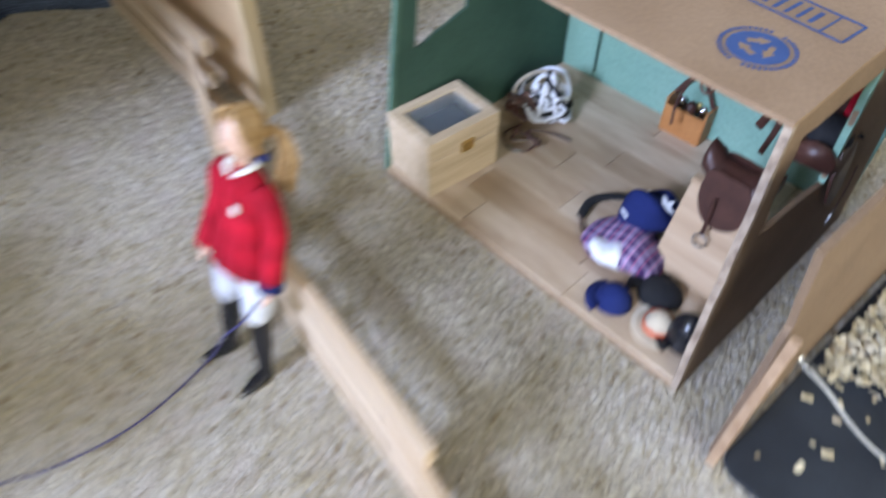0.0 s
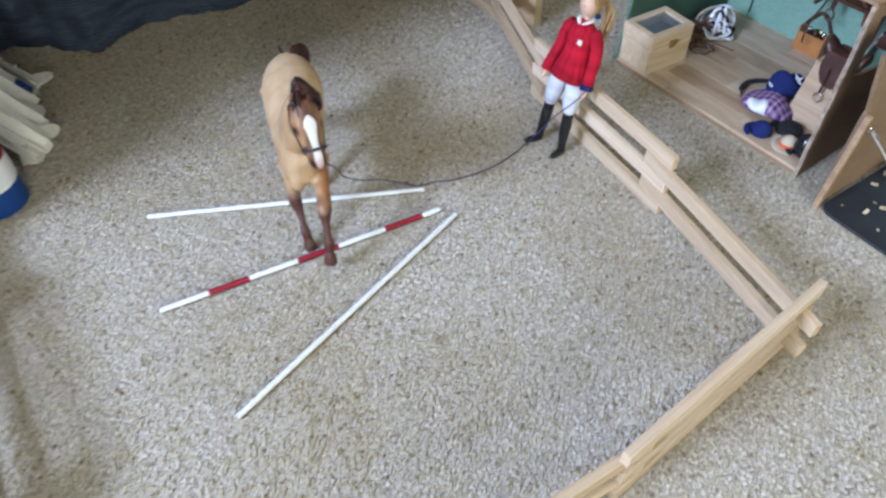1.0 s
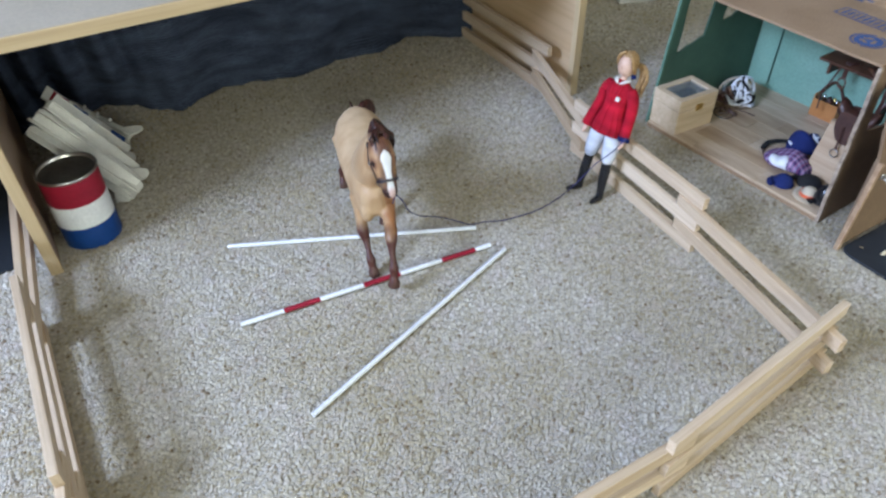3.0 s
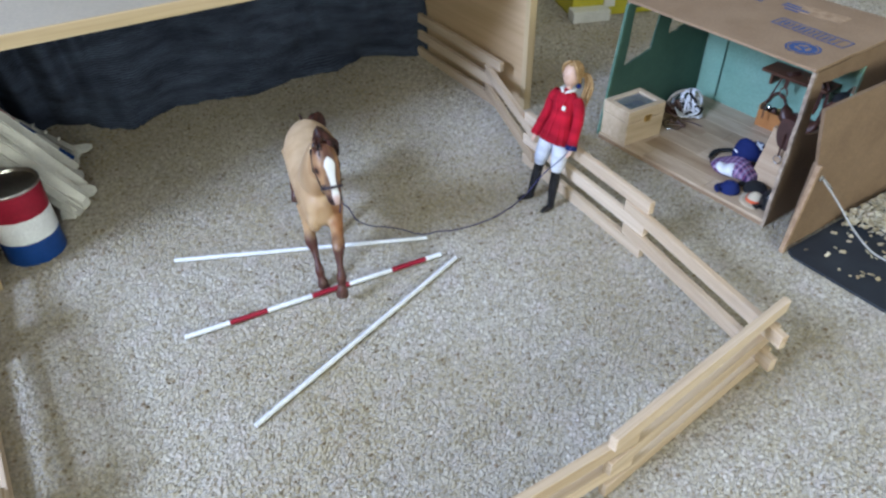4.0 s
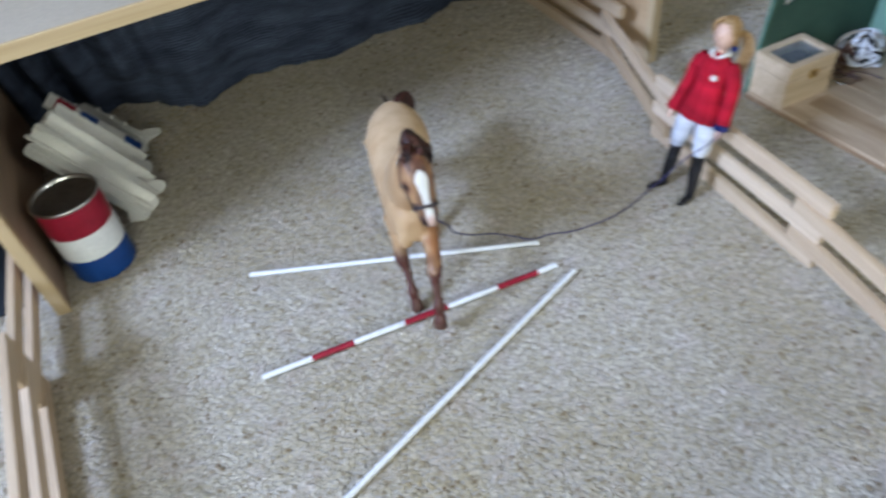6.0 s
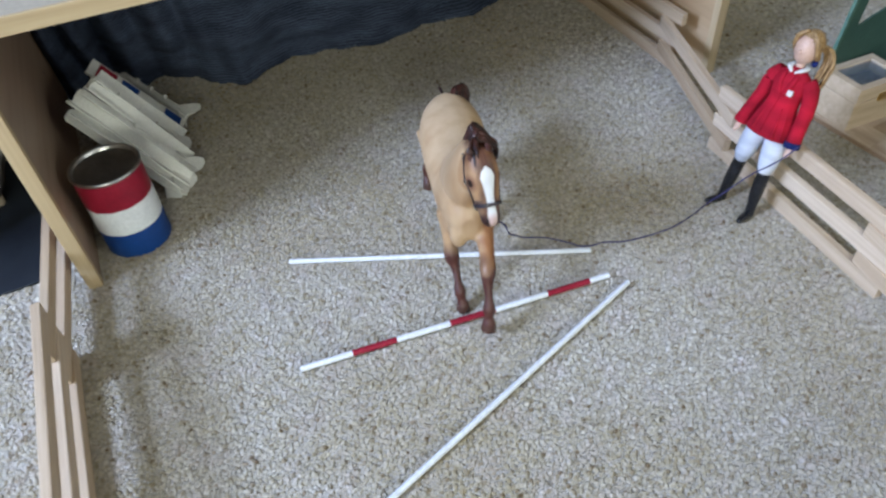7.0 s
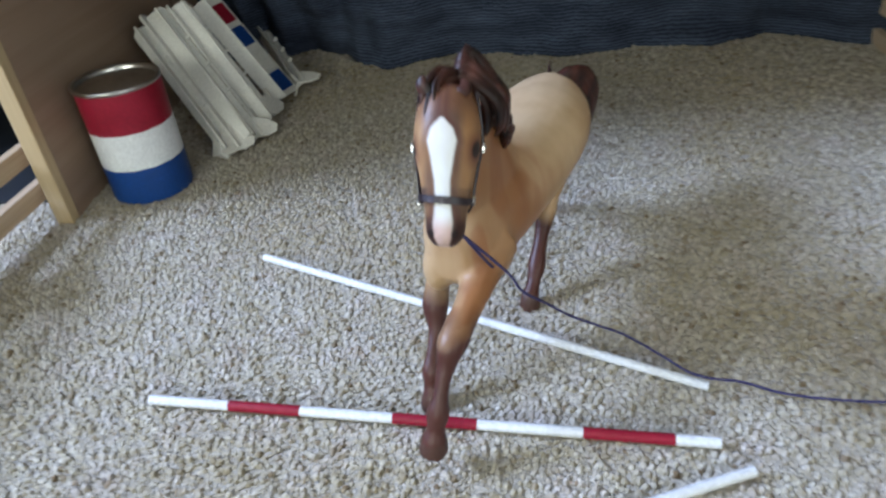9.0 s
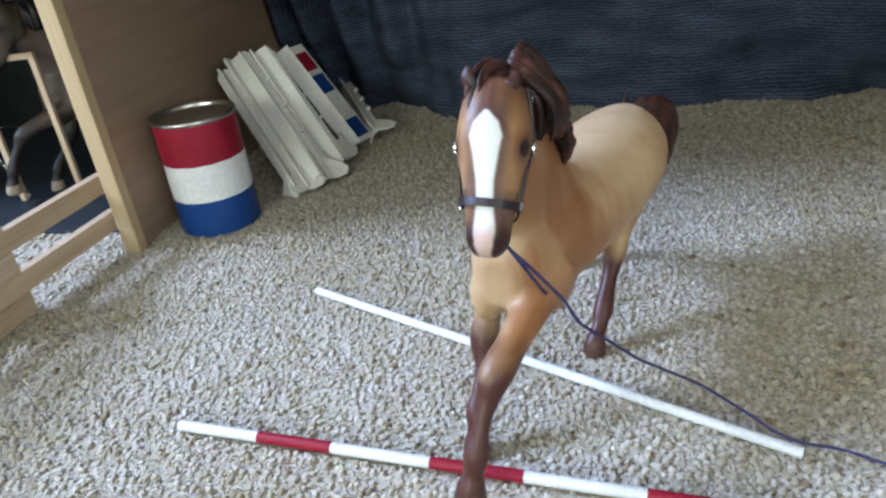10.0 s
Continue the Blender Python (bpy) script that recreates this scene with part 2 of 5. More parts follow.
YELLOW = plain("yellow_plastic", (0.50, 0.44, 0.015), (0.60, 0.53, 0.03), 0.5, 10.0, 200.0, 0.1)
WALL = plain("wall_paint", (0.50, 0.465, 0.36), (0.56, 0.525, 0.42), 0.85, 3.0, 120.0, 0.2)
CEILING = plain("ceiling_paint", (0.66, 0.65, 0.61), (0.72, 0.71, 0.67), 0.9, 3.0, 120.0, 0.3)
BACKING = plain("carpet_backing", (0.45, 0.40, 0.32), (0.55, 0.505, 0.425), 0.98, 70.0, 260.0, 0.9, spec=0.1, depth=0.004)
PILE = carpet_material("carpet_pile", [(0.0, (0.26, 0.195, 0.125)), (0.05, (0.42, 0.36, 0.27)), (0.15, (0.57, 0.53, 0.45)), (0.65, (0.655, 0.62, 0.545)), (1.0, (0.73, 0.70, 0.635))])
SHAVING = carpet_material("wood_shaving", [(0.0, (0.56, 0.46, 0.30)), (0.4, (0.70, 0.63, 0.46)), (1.0, (0.82, 0.78, 0.64))])
HORSE_PAINT = painted("model_horse_paint", 0.45, spec=0.42)
GLASS = glass("box_glass")

# ---- mesh helpers ----


def finish(name, bm, material, smooth=False):
    bmesh.ops.recalc_face_normals(bm, faces=bm.faces)
    me = bpy.data.meshes.new(name)
    bm.to_mesh(me)
    bm.free()
    for m in material if isinstance(material, (list, tuple)) else [material]:
        me.materials.append(m)
    if smooth:
        for p in me.polygons:
            p.use_smooth = True
    return me


def part(name, bm, material, parent, label="", smooth=False, at=None):
    """One mesh object under a thing or part."""
    ob = new(name, finish(name, bm, material, smooth) if isinstance(bm, bmesh.types.BMesh) else bm)
    ob.parent = parent
    if at is not None:
        ob.matrix_basis = at
    return tagged(ob, label)


def thing(name, label, category, at=None, group="", kind=""):
    ob = new(name)
    ob.empty_display_size = 0.05
    if at is not None:
        ob.matrix_basis = at
    return tagged(ob, label, category, group, kind)


def solo(name, bm, material, label, category, at=None, group="", kind="", smooth=False):
    ob = new(name, finish(name, bm, material, smooth))
    if at is not None:
        ob.matrix_basis = at
    return tagged(ob, label, category, group, kind)


def box(sx, sy, sz, bevel=0.0, centre=(0, 0, 0), segments=2):
    bm = bmesh.new()
    bmesh.ops.create_cube(bm, size=1.0, matrix=Matrix.Translation(centre) @ Matrix.Diagonal((sx, sy, sz, 1)))
    if bevel:
        bmesh.ops.bevel(bm, geom=bm.edges[:], offset=bevel, segments=segments, profile=0.7, affect="EDGES")
    return bm


def add(bm, other, m=None, index=None):
    """Joins other into bm."""
    if m is not None:
        bmesh.ops.transform(other, matrix=m, verts=other.verts)
    seen = {v: bm.verts.new(v.co) for v in other.verts}
    for f in other.faces:
        g = bm.faces.new([seen[v] for v in f.verts])
        g.material_index = f.material_index if index is None else index
        g.smooth = f.smooth
    other.free()
    return bm


def loft(rings, close=True, caps=True):
    """Skin over rings of points."""
    bm = bmesh.new()
    rows = [[bm.verts.new(p) for p in r] for r in rings]
    n = len(rows[0])
    for a, b in zip(rows, rows[1:]):
        for i in range(n if close else n - 1):
            j = (i + 1) % n
            bm.faces.new((a[i], a[j], b[j], b[i]))
    if caps and close:
        bm.faces.new(rows[0][::-1])
        bm.faces.new(rows[-1])
    return bm


def ring(centre, across, up, w, h, n=14, power=1.0):
    c, a, u = Vector(centre), Vector(across), Vector(up)
    out = []
    for i in range(n):
        t = 2 * math.pi * i / n
        x, y = math.cos(t), math.sin(t)
        x, y = math.copysign(abs(x) ** power, x), math.copysign(abs(y) ** power, y)
        out.append(c + a * (w * x) + u * (h * y))
    return out


def smooth_line(points, steps=6):
    """Catmull-Rom through the points; extra numbers per point are carried along."""
    p = [np.array(q, float) for q in points]
    p = [2 * p[0] - p[1]] + p + [2 * p[-1] - p[-2]]
    out = []
    for a, b, c, d in zip(p, p[1:], p[2:], p[3:]):
        for i in range(steps):
            t = i / steps
            out.append(0.5 * (2 * b + (c - a) * t + (2 * a - 5 * b + 4 * c - d) * t * t + (3 * b - a - 3 * c + d) * t ** 3))
    return out + [p[-2]]


def tube(points, n=8, steps=5, flat=1.0, side=(0, 0, 1), closed_line=False):
    """A tube through rows of x, y, z, radius. flat: the second radius over the first."""
    line = smooth_line(points, steps) if steps > 1 else [np.array(q, float) for q in points]
    rings = []
    for i, q in enumerate(line):
        a, b = line[max(i - 1, 0)][:3], line[min(i + 1, len(line) - 1)][:3]
        d = Vector(b - a).normalized()
        s = Vector(side)
        if abs(d.dot(s)) > 0.95:
            s = Vector((1, 0.1, 0))
        across = d.cross(s).normalized()
        up = across.cross(d).normalized()
        rings.append(ring(q[:3], across, up, max(q[3], 1e-4), max(q[3] * flat, 1e-4), n))
    return loft(rings)


def lathe(profile, n=32):
    """Turned round z from rows of radius, height."""
    return loft([[Vector((r * math.cos(2 * math.pi * i / n), r * math.sin(2 * math.pi * i / n), z)) for i in range(n)] for r, z in profile], True, True)


def slab(outline, thickness, hole_outlines=()):
    """A flat board in x, z with holes, its thickness along y."""
    bm = bmesh.new()
    edges = []
    for loop in (outline, *hole_outlines):
        vs = [bm.verts.new((x, 0, z)) for x, z in loop]
        edges += [bm.edges.new((a, b)) for a, b in zip(vs, vs[1:] + vs[:1])]
    bmesh.ops.triangle_fill(bm, use_beauty=True, use_dissolve=False, edges=edges)
    r = bmesh.ops.extrude_face_region(bm, geom=bm.faces[:])
    bmesh.ops.translate(bm, vec=(0, thickness, 0), verts=[v for v in r["geom"] if isinstance(v, bmesh.types.BMVert)])
    return bm


def uv_ball(rx, ry, rz, u=16, v=10, centre=(0, 0, 0)):
    bm = bmesh.new()
    bmesh.ops.create_uvsphere(bm, u_segments=u, v_segments=v, radius=1.0, matrix=Matrix.Translation(centre) @ Matrix.Diagonal((rx, ry, rz, 1)))
    for f in bm.faces:
        f.smooth = True
    return bm


def heading(x, y, z, dx, dy):
    """A pose whose x axis runs along dx, dy."""
    return pose(x, y, z, 0, 0, math.degrees(math.atan2(dy, dx)))


# ---- the room ----
FLOOR_Z = -0.010
solo("floor", box(7.0, 8.2, 0.1, 0, (0.40, 0.6, FLOOR_Z - 0.0424)), BACKING, "beige carpeted floor of the room", "floor", kind="structure")
solo("ceiling", box(7.0, 8.2, 0.1, 0, (0.40, 0.6, 2.95)), CEILING, "plain pale grey ceiling of the room", "ceiling", kind="structure")


def wall_with_window(name, at, length, win):
    x0, x1, z0, z1 = win
    h = length / 2
    bm = slab([(-h, FLOOR_Z), (h, FLOOR_Z), (h, 2.9), (-h, 2.9)], 0.12, [[(x0, z0), (x1, z0), (x1, z1), (x0, z1)]] if x1 > x0 else [])
    return solo(name, bm, WALL, "plain warm cream painted wall of the room", "wall", at, kind="structure")


# the east and south openings are made up to hold the fill lamps
wall_with_window("wall_west", pose(-2.9, 0.6, 0, 0, 0, 90), 8.2, (-3.55, -2.20, 1.78, 2.80))
wall_with_window("wall_east", pose(3.6, 0.6, 0, 0, 0, -90), 8.2, (0.40, 2.20, 0.80, 2.00))
wall_with_window("wall_north", pose(0.95, 4.6, 0), 9.0, (0, 0, 0, 0))
wall_with_window("wall_south", pose(0.95, -3.3, 0, 0, 0, 180), 9.0, (-0.85, 0.95, 0.80, 2.00))


def carpet(name, x0, x1, y0, y1, step, label, seed, keep=None, clump=0.0):
    """Cut-pile tufts, each a short leaning nub."""
    rng = np.random.default_rng(seed)
    gx, gy = np.meshgrid(np.arange(x0, x1, step), np.arange(y0, y1, step))
    c = np.stack([gx.ravel(), gy.ravel()], 1) + rng.uniform(-0.5, 0.5, (gx.size, 2)) * step
    if keep is not None:
        c = c[keep(c[:, 0], c[:, 1])]
    n = len(c)
    if clump:
        # yarn ends lean together into uneven nubs
        cell = np.floor(c / clump).astype(int)
        best, pull = np.full(n, 9.0), np.zeros((n, 2))
        for dx in (-1, 0, 1):
            for dy in (-1, 0, 1):
                k = cell + (dx, dy)
                jit = np.stack([np.sin(k[:, 0] * 12.9898 + k[:, 1] * 78.233 + a) * 43758.5453 % 1.0 for a in (0.0, 1.7)], 1)
                off = (k + jit) * clump - c
                far = np.hypot(off[:, 0], off[:, 1])
                near = far < best
                best, pull = np.where(near, far, best), np.where(near[:, None], off, pull)
    swirl = 2.2 * np.sin(c[:, 0] * 5.1 + 1.3 * np.sin(c[:, 1] * 4.3)) + 1.4 * np.sin(c[:, 0] * 61 + 2 * np.sin(c[:, 1] * 83)) + rng.normal(0, 1.9, n)
    lean = rng.uniform(0.0, 0.3, n) * step
    tall = 0.0098 + 0.0006 * np.sin(c[:, 0] * 150 + 3 * np.sin(c[:, 1] * 110)) + rng.uniform(-0.0018, 0.0012, n)
    r = rng.uniform(0.56, 0.80, n) * step
    long, wide = r * rng.uniform(1.0, 1.15, n), r * rng.uniform(0.85, 1.0, n)
    turn = rng.uniform(0, 2 * math.pi, n)
    v = np.zeros((n, 13, 3))
    if clump:
        tall += 0.0006 - 0.0012 * np.minimum(best / clump, 0.9)
        c = c + 0.06 * pull
    for level, (grow, up, off) in enumerate(((1.0, 0.25, 0.0), (1.0, 0.72, 0.5), (0.62, 0.94, 0.9))):
        for i in range(4):
            b = i * math.pi / 2 + level * 0.5
            p, q = long * grow * np.cos(b), wide * grow * np.sin(b)
            v[:, level * 4 + i, 0] = c[:, 0] + p * np.cos(turn) - q * np.sin(turn) + lean * off * np.cos(swirl)
            v[:, level * 4 + i, 1] = c[:, 1] + p * np.sin(turn) + q * np.cos(turn) + lean * off * np.sin(swirl)
            v[:, level * 4 + i, 2] = FLOOR_Z + tall * up
    v[:, 12, 0] = c[:, 0] + lean * np.cos(swirl)
    v[:, 12, 1] = c[:, 1] + lean * np.sin(swirl)
    v[:, 12, 2] = FLOOR_Z + tall
    tri = []
    for i in range(4):
        j = (i + 1) % 4
        tri += [(i, j, 4 + j), (i, 4 + j, 4 + i), (4 + i, 4 + j, 8 + j), (4 + i, 8 + j, 8 + i), (8 + i, 8 + j, 12)]
    tri = np.array(tri)
    f = (np.arange(n)[:, None, None] * 13 + tri[None]).reshape(-1, 3)
    me = bpy.data.meshes.new(name)
    me.vertices.add(n * 13)
    me.vertices.foreach_set("co", v.ravel())
    me.loops.add(f.size)
    me.loops.foreach_set("vertex_index", f.ravel())
    me.polygons.add(len(f))
    me.polygons.foreach_set("loop_start", np.arange(0, f.size, 3))
    me.polygons.foreach_set("loop_total", np.full(len(f), 3))
    me.polygons.foreach_set("use_smooth", np.ones(len(f), bool))
    me.update(calc_edges=True)
    me.materials.append(PILE)
    return tagged(new(name, me), label, "carpet", kind="stuff")


NEAR = (-1.16, 0.24, -0.46, 0.82)
carpet("carpet_pile", *NEAR, 0.0054, "cream and tan cut-pile carpet tufts inside the arena", 3, clump=0.0085)


def fibres(name, x0, x1, y0, y1, count, label, seed):
    """Loose yarn ends standing a little out of the pile, one sliver each."""
    rng = np.random.default_rng(seed)
    x, y = rng.uniform(x0, x1, count), rng.uniform(y0, y1, count)
    a, long, wide = rng.uniform(0, 2 * math.pi, count), rng.uniform(0.0030, 0.0075, count), rng.uniform(0.0006, 0.0011, count)
    low = FLOOR_Z + rng.uniform(0.0080, 0.0096, count)
    v = np.zeros((count, 3, 3))
    for i, side in enumerate((1, -1)):
        v[:, i] = np.stack([x - side * wide * np.sin(a), y + side * wide * np.cos(a), low], 1)
    v[:, 2] = np.stack([x + long * np.cos(a), y + long * np.sin(a), low + rng.uniform(0.0006, 0.0028, count)], 1)
    me = bpy.data.meshes.new(name)
    me.vertices.add(count * 3)
    me.vertices.foreach_set("co", v.ravel())
    me.loops.add(count * 3)
    me.loops.foreach_set("vertex_index", np.arange(count * 3))
    me.polygons.add(count)
    me.polygons.foreach_set("loop_start", np.arange(0, count * 3, 3))
    me.polygons.foreach_set("loop_total", np.full(count, 3))
    me.update(calc_edges=True)
    me.materials.append(PILE)
    return tagged(new(name, me), label, "carpet", kind="stuff")


fibres("carpet_fibres", *NEAR, 90000, "loose cream yarn ends of the cut-pile carpet", 9)
MID = (0.24, 0.78, -0.25, 0.80)
carpet("carpet_pile", *MID, 0.0055, "cream and tan cut-pile carpet tufts before the stable", 5, clump=0.0085)


fibres("carpet_fibres", *MID, 30000, "loose cream yarn ends of the carpet before the stable", 10)


def beyond(x, y):
    inside = np.zeros(len(x), bool)
    for x0, x1, y0, y1 in (NEAR, MID):
        inside |= (x > x0) & (x < x1) & (y > y0) & (y < y1)
    return ~inside


carpet("carpet_pile", -1.75, 1.1, -0.95, 2.1, 0.0080, "cream and tan cut-pile carpet tufts round the arena", 4, beyond)

# ---- the low table ----
TU, TV = Vector((0.726, 0.688, 0)), Vector((-0.688, 0.726, 0))
table_at = heading(-1.094, 0.027, 0, TU.x, TU.y)


def table():
    t = thing("low_table", "pale maple-veneered low table with panel legs", "table", table_at)
    w, d, top = 1.18, 0.66, 0.39
    for x in (0.0, w):
        p = part("side_panel", box(d - 0.016, 0.020, top + 0.004, 0.001, (0, 0, 0)), MAPLE if x else PANEL_BROWN, t, "" if x else "darker brown panel", at=Matrix.Translation((x, d / 2 + 0.008, top / 2 - 0.002)) @ pose(0, 0, 0, 0, 0, 90))
        part("edge_band", box(top + 0.004, 0.0205, 0.016, 0.0015), MAPLE_EDGE, p, "pale maple edge strip", at=Matrix.Translation((-d / 2, 0, 0)) @ pose(0, 0, 0, 0, -90, 0) @ pose(0, 0, 0, 0, 0, 0))
    top_ob = part("tabletop", box(w + 0.06, d, 0.020, 0.001), TABLETOP, t, "cream laminate top", at=pose(w / 2, d / 2 + 0.014, top + 0.0105, 0, 0, -1.5))
    part("edge_band", box(w + 0.062, 0.006, 0.0225, 0.001), MAPLE_EDGE, top_ob, "pale maple edge strip", at=Matrix.Translation((0, -d / 2 - 0.0022, 0)))
    return t


table()


def blanket():
    us = np.linspace(-0.02, 1.3, 330)
    zs = np.concatenate([[-0.008, 0.004, 0.014], np.linspace(0.03, 0.372, 26)])
    base = np.interp(us, [-0.02, 0.10, 0.20, 0.28, 0.36, 0.45, 0.55, 0.64, 0.74, 0.88, 0.97, 1.13, 1.3], [0.56, 0.58, 0.575, 0.56, 0.52, 0.52, 0.515, 0.495, 0.515, 0.53, 0.495, 0.47, 0.46])
    rows = []
    for z in zs:
        h = z / 0.37
        fold = 0.034 * np.exp(-((us - 0.10) / 0.17) ** 2) * np.sin(us * 105 + 2.0 * h + 2 * np.sin(us * 17)) * (0.45 + 0.75 * h)
        sway = 0.017 * np.sin(us * 14 + 3.4 * h) * (1 - 0.3 * h) + 0.008 * np.sin(us * 33 - 6 * h) + 0.003 * np.sin(us * 83 + 11 * h)
        crease = 0.012 * np.sin(9 * h + 8 * us) * np.exp(-((h - 0.2) / 0.25) ** 2) + 0.006 * np.sin(24 * h + 13 * us) * np.exp(-((h - 0.15) / 0.2) ** 2)
        slump = -0.035 * math.exp(-max(z, 0) / 0.02) * (0.7 + 0.5 * np.sin(us * 23))
        v = base - 0.10 * max(h, 0) * np.exp(-(us / 0.22) ** 2) + fold + sway + crease + slump - 0.03 * np.sin(math.pi * h) * np.sin(us * 5.0) ** 2
        rows.append([Vector((u, w, z + 0.006 * math.sin(u * 31) * (z < 0.02))) for u, w in zip(us, v)])
    bm = loft(rows, close=False, caps=False)
    ob = solo("blanket", bm, DENIM, "dark navy woven blanket hanging in folds under the table", "blanket", table_at, smooth=True)
    mod = ob.modifiers.new("thickness", "SOLIDIFY")
    mod.thickness = 0.003


blanket()

# ---- rail fences ----
LAYER, THICK = 0.0243, 0.0118


def fence(start, end, layers, label, group="stacked rail fence"):
    """Interlocking section: three rails on the even layers, or two on the odd ones."""
    a, b = Vector((*start, 0)), Vector((*end, 0))
    length = (b - a).length
    f = thing("fence_section", label, "toy fence", heading(a.x, a.y, -0.002, b.x - a.x, b.y - a.y), group)
    for i in layers:
        bm = box(length + random.uniform(-0.004, 0.004), THICK, LAYER - 0.0006, 0.0016)
        part("rail", bm, PINE if i % 2 == 0 else PINE_WARM, f, at=Matrix.Translation((length / 2, random.uniform(-0.0006, 0.0006), LAYER * (i + 0.5))) @ pose(0, 0, 0, 0, random.uniform(-0.12, 0.12), random.uniform(-0.3, 0.3)))
    return f


THREE, TWO = (0, 2, 4), (1, 3)
FENCES = [
    ((-0.575, 1.144), (-0.303, 0.832), THREE, "three-rail pine toy fence section beside the table panel"),
    ((-0.342, 0.870), (-0.203, 0.550), TWO, "two-rail pine toy fence section slotted between three-rail ones"),
    ((-0.226, 0.595), (0.007, 0.291), THREE, "three-rail pine toy fence section behind the doll"),
    ((-0.026, 0.334), (0.175, 0.022), TWO, "two-rail pine toy fence section slotted between three-rail ones"),
    ((0.183, 0.078), (-0.069, -0.206), THREE, "three-rail pine toy fence section across the front of the arena"),
    ((-0.034, -0.167), (-0.321, -0.418), TWO, "two-rail pine toy fence section across the front of the arena"),
    ((-1.036, -0.096), (-0.763, -0.386), THREE, "three-rail pine toy fence section along the arena side"),
    ((-0.995, -0.145), (-1.245, 0.160), TWO, "two-rail pine toy fence section running past the table leg"),
    ((-0.798, -0.345), (-0.560, -0.650), TWO, "two-rail pine toy fence section along the arena side"),
]
for s, e, layers, label in FENCES:
    fence(s, e, layers, label)

# ---- poles on the ground ----


def rod(length, r, n=14):
    return tube([(0, 0, 0, r), (length, 0, 0, r)], n, 1, 1.0, (0, 0, 1))


def pole(a, b, r, label):
    v = Vector((b[0] - a[0], b[1] - a[1], 0))
    return solo("ground_pole", rod(v.length, r), WHITE_PVC, label, "pole", heading(a[0], a[1], r + 0.0005, v.x, v.y), "ground poles", smooth=False)


pole((-0.823, 0.147), (-0.384, 0.283), 0.0040, "thin white plastic ground pole lying on the carpet")
pole((-0.542, -0.176), (-0.322, 0.232), 0.0040, "thin white plastic ground pole lying on the carpet")
sp0, sp1 = Vector((-0.717, -0.032, 0)), Vector((-0.350, 0.238, 0))
striped = thing("ground_pole", "white ground pole with three red bands on the carpet", "pole", heading(sp0.x, sp0.y, 0.0054, (sp1 - sp0).x, (sp1 - sp0).y), "ground poles")
cuts = [0.0, 0.072, 0.134, 0.211, 0.278, 0.358, 0.424, (sp1 - sp0).length]
for i, (a, b) in enumerate(zip(cuts, cuts[1:])):
    part("red_band" if i % 2 else "white_band", rod(b - a, 0.0045 if i % 2 else 0.0043), RED_PAINT if i % 2 else WHITE_PVC, striped, at=Matrix.Translation((a, 0, 0)))


# ---- painted tin ----
def tin():
    t = thing("tin_can", "open-lidded tin painted in red, white and blue bands", "can", pose(-1.098, 0.145, -0.004))
    r, h = 0.0510, 0.150
    b = [0.0, 0.049, 0.096, h - 0.004]
    for name, m, z0, z1 in (("blue_band", BLUE_PAINT, b[0], b[1]), ("white_band", WHITE_PVC, b[1], b[2]), ("red_band", RED_PAINT, b[2], b[3])):
        bm = loft([[Vector((r * math.cos(i * math.pi / 24), r * math.sin(i * math.pi / 24), z + (0.0003 * math.sin(i * 1.7) if 0.01 < z < 0.13 else 0))) for i in range(48)] for z in (z0, (z0 + z1) / 2, z1)], True, False)
        part(name, bm, m, t, smooth=True)
    part("base", lathe([(0.0495, -0.002), (r + 0.001, -0.002), (r + 0.001, 0.002), (0.0495, 0.003)], 48), TIN, t, smooth=False)
    part("rim", lathe([(r - 0.001, h - 0.005), (r + 0.0016, h - 0.004), (r + 0.002, h - 0.001), (r + 0.0008, h + 0.0012), (r - 0.002, h + 0.0008), (r - 0.0035, h - 0.003), (r - 0.004, h - 0.007)], 48), TIN, t, "shiny rolled rim", smooth=True)
    part("lid", lathe([(r - 0.0035, h - 0.007), (r - 0.010, h - 0.0075), (r - 0.012, h - 0.006), (r - 0.014, h - 0.0078), (0.002, h - 0.0076)], 48), TIN_DULL, t, "dull recessed metal lid", smooth=True)


tin()

# ---- cardboard stable ----
SP = Vector((0.711, -0.703, 0))
SO = Vector((-0.066, 0.722, 0))
SW, SD, SH = 0.430, 0.343, 0.300
LEAN_BACK = 0.036
stable_at = heading(SO.x, SO.y, 0, SP.x, SP.y)


def sp(x, y, z=0.0, turn=0.0):
    """A pose in the stable: x along its front, y to its back, for things a little askew to its walls."""
    return stable_at @ pose(-0.0416, 0.0292, 0, 0, 0, -2.3) @ pose(x, y, z, 0, 0, turn)


def wavy(pts, amp, seed, steps=5):
    """A hand-cut outline."""
    rng = random.Random(seed)
    out = []
    for (x0, y0), (x1, y1) in zip(pts, pts[1:] + pts[:1]):
        for i in range(steps):
            t = i / steps
            j = amp if i else 0
            out.append((x0 + (x1 - x0) * t + rng.uniform(-j, j), y0 + (y1 - y0) * t + rng.uniform(-j, j)))
    return out


FLOOR_TOP = 0.013


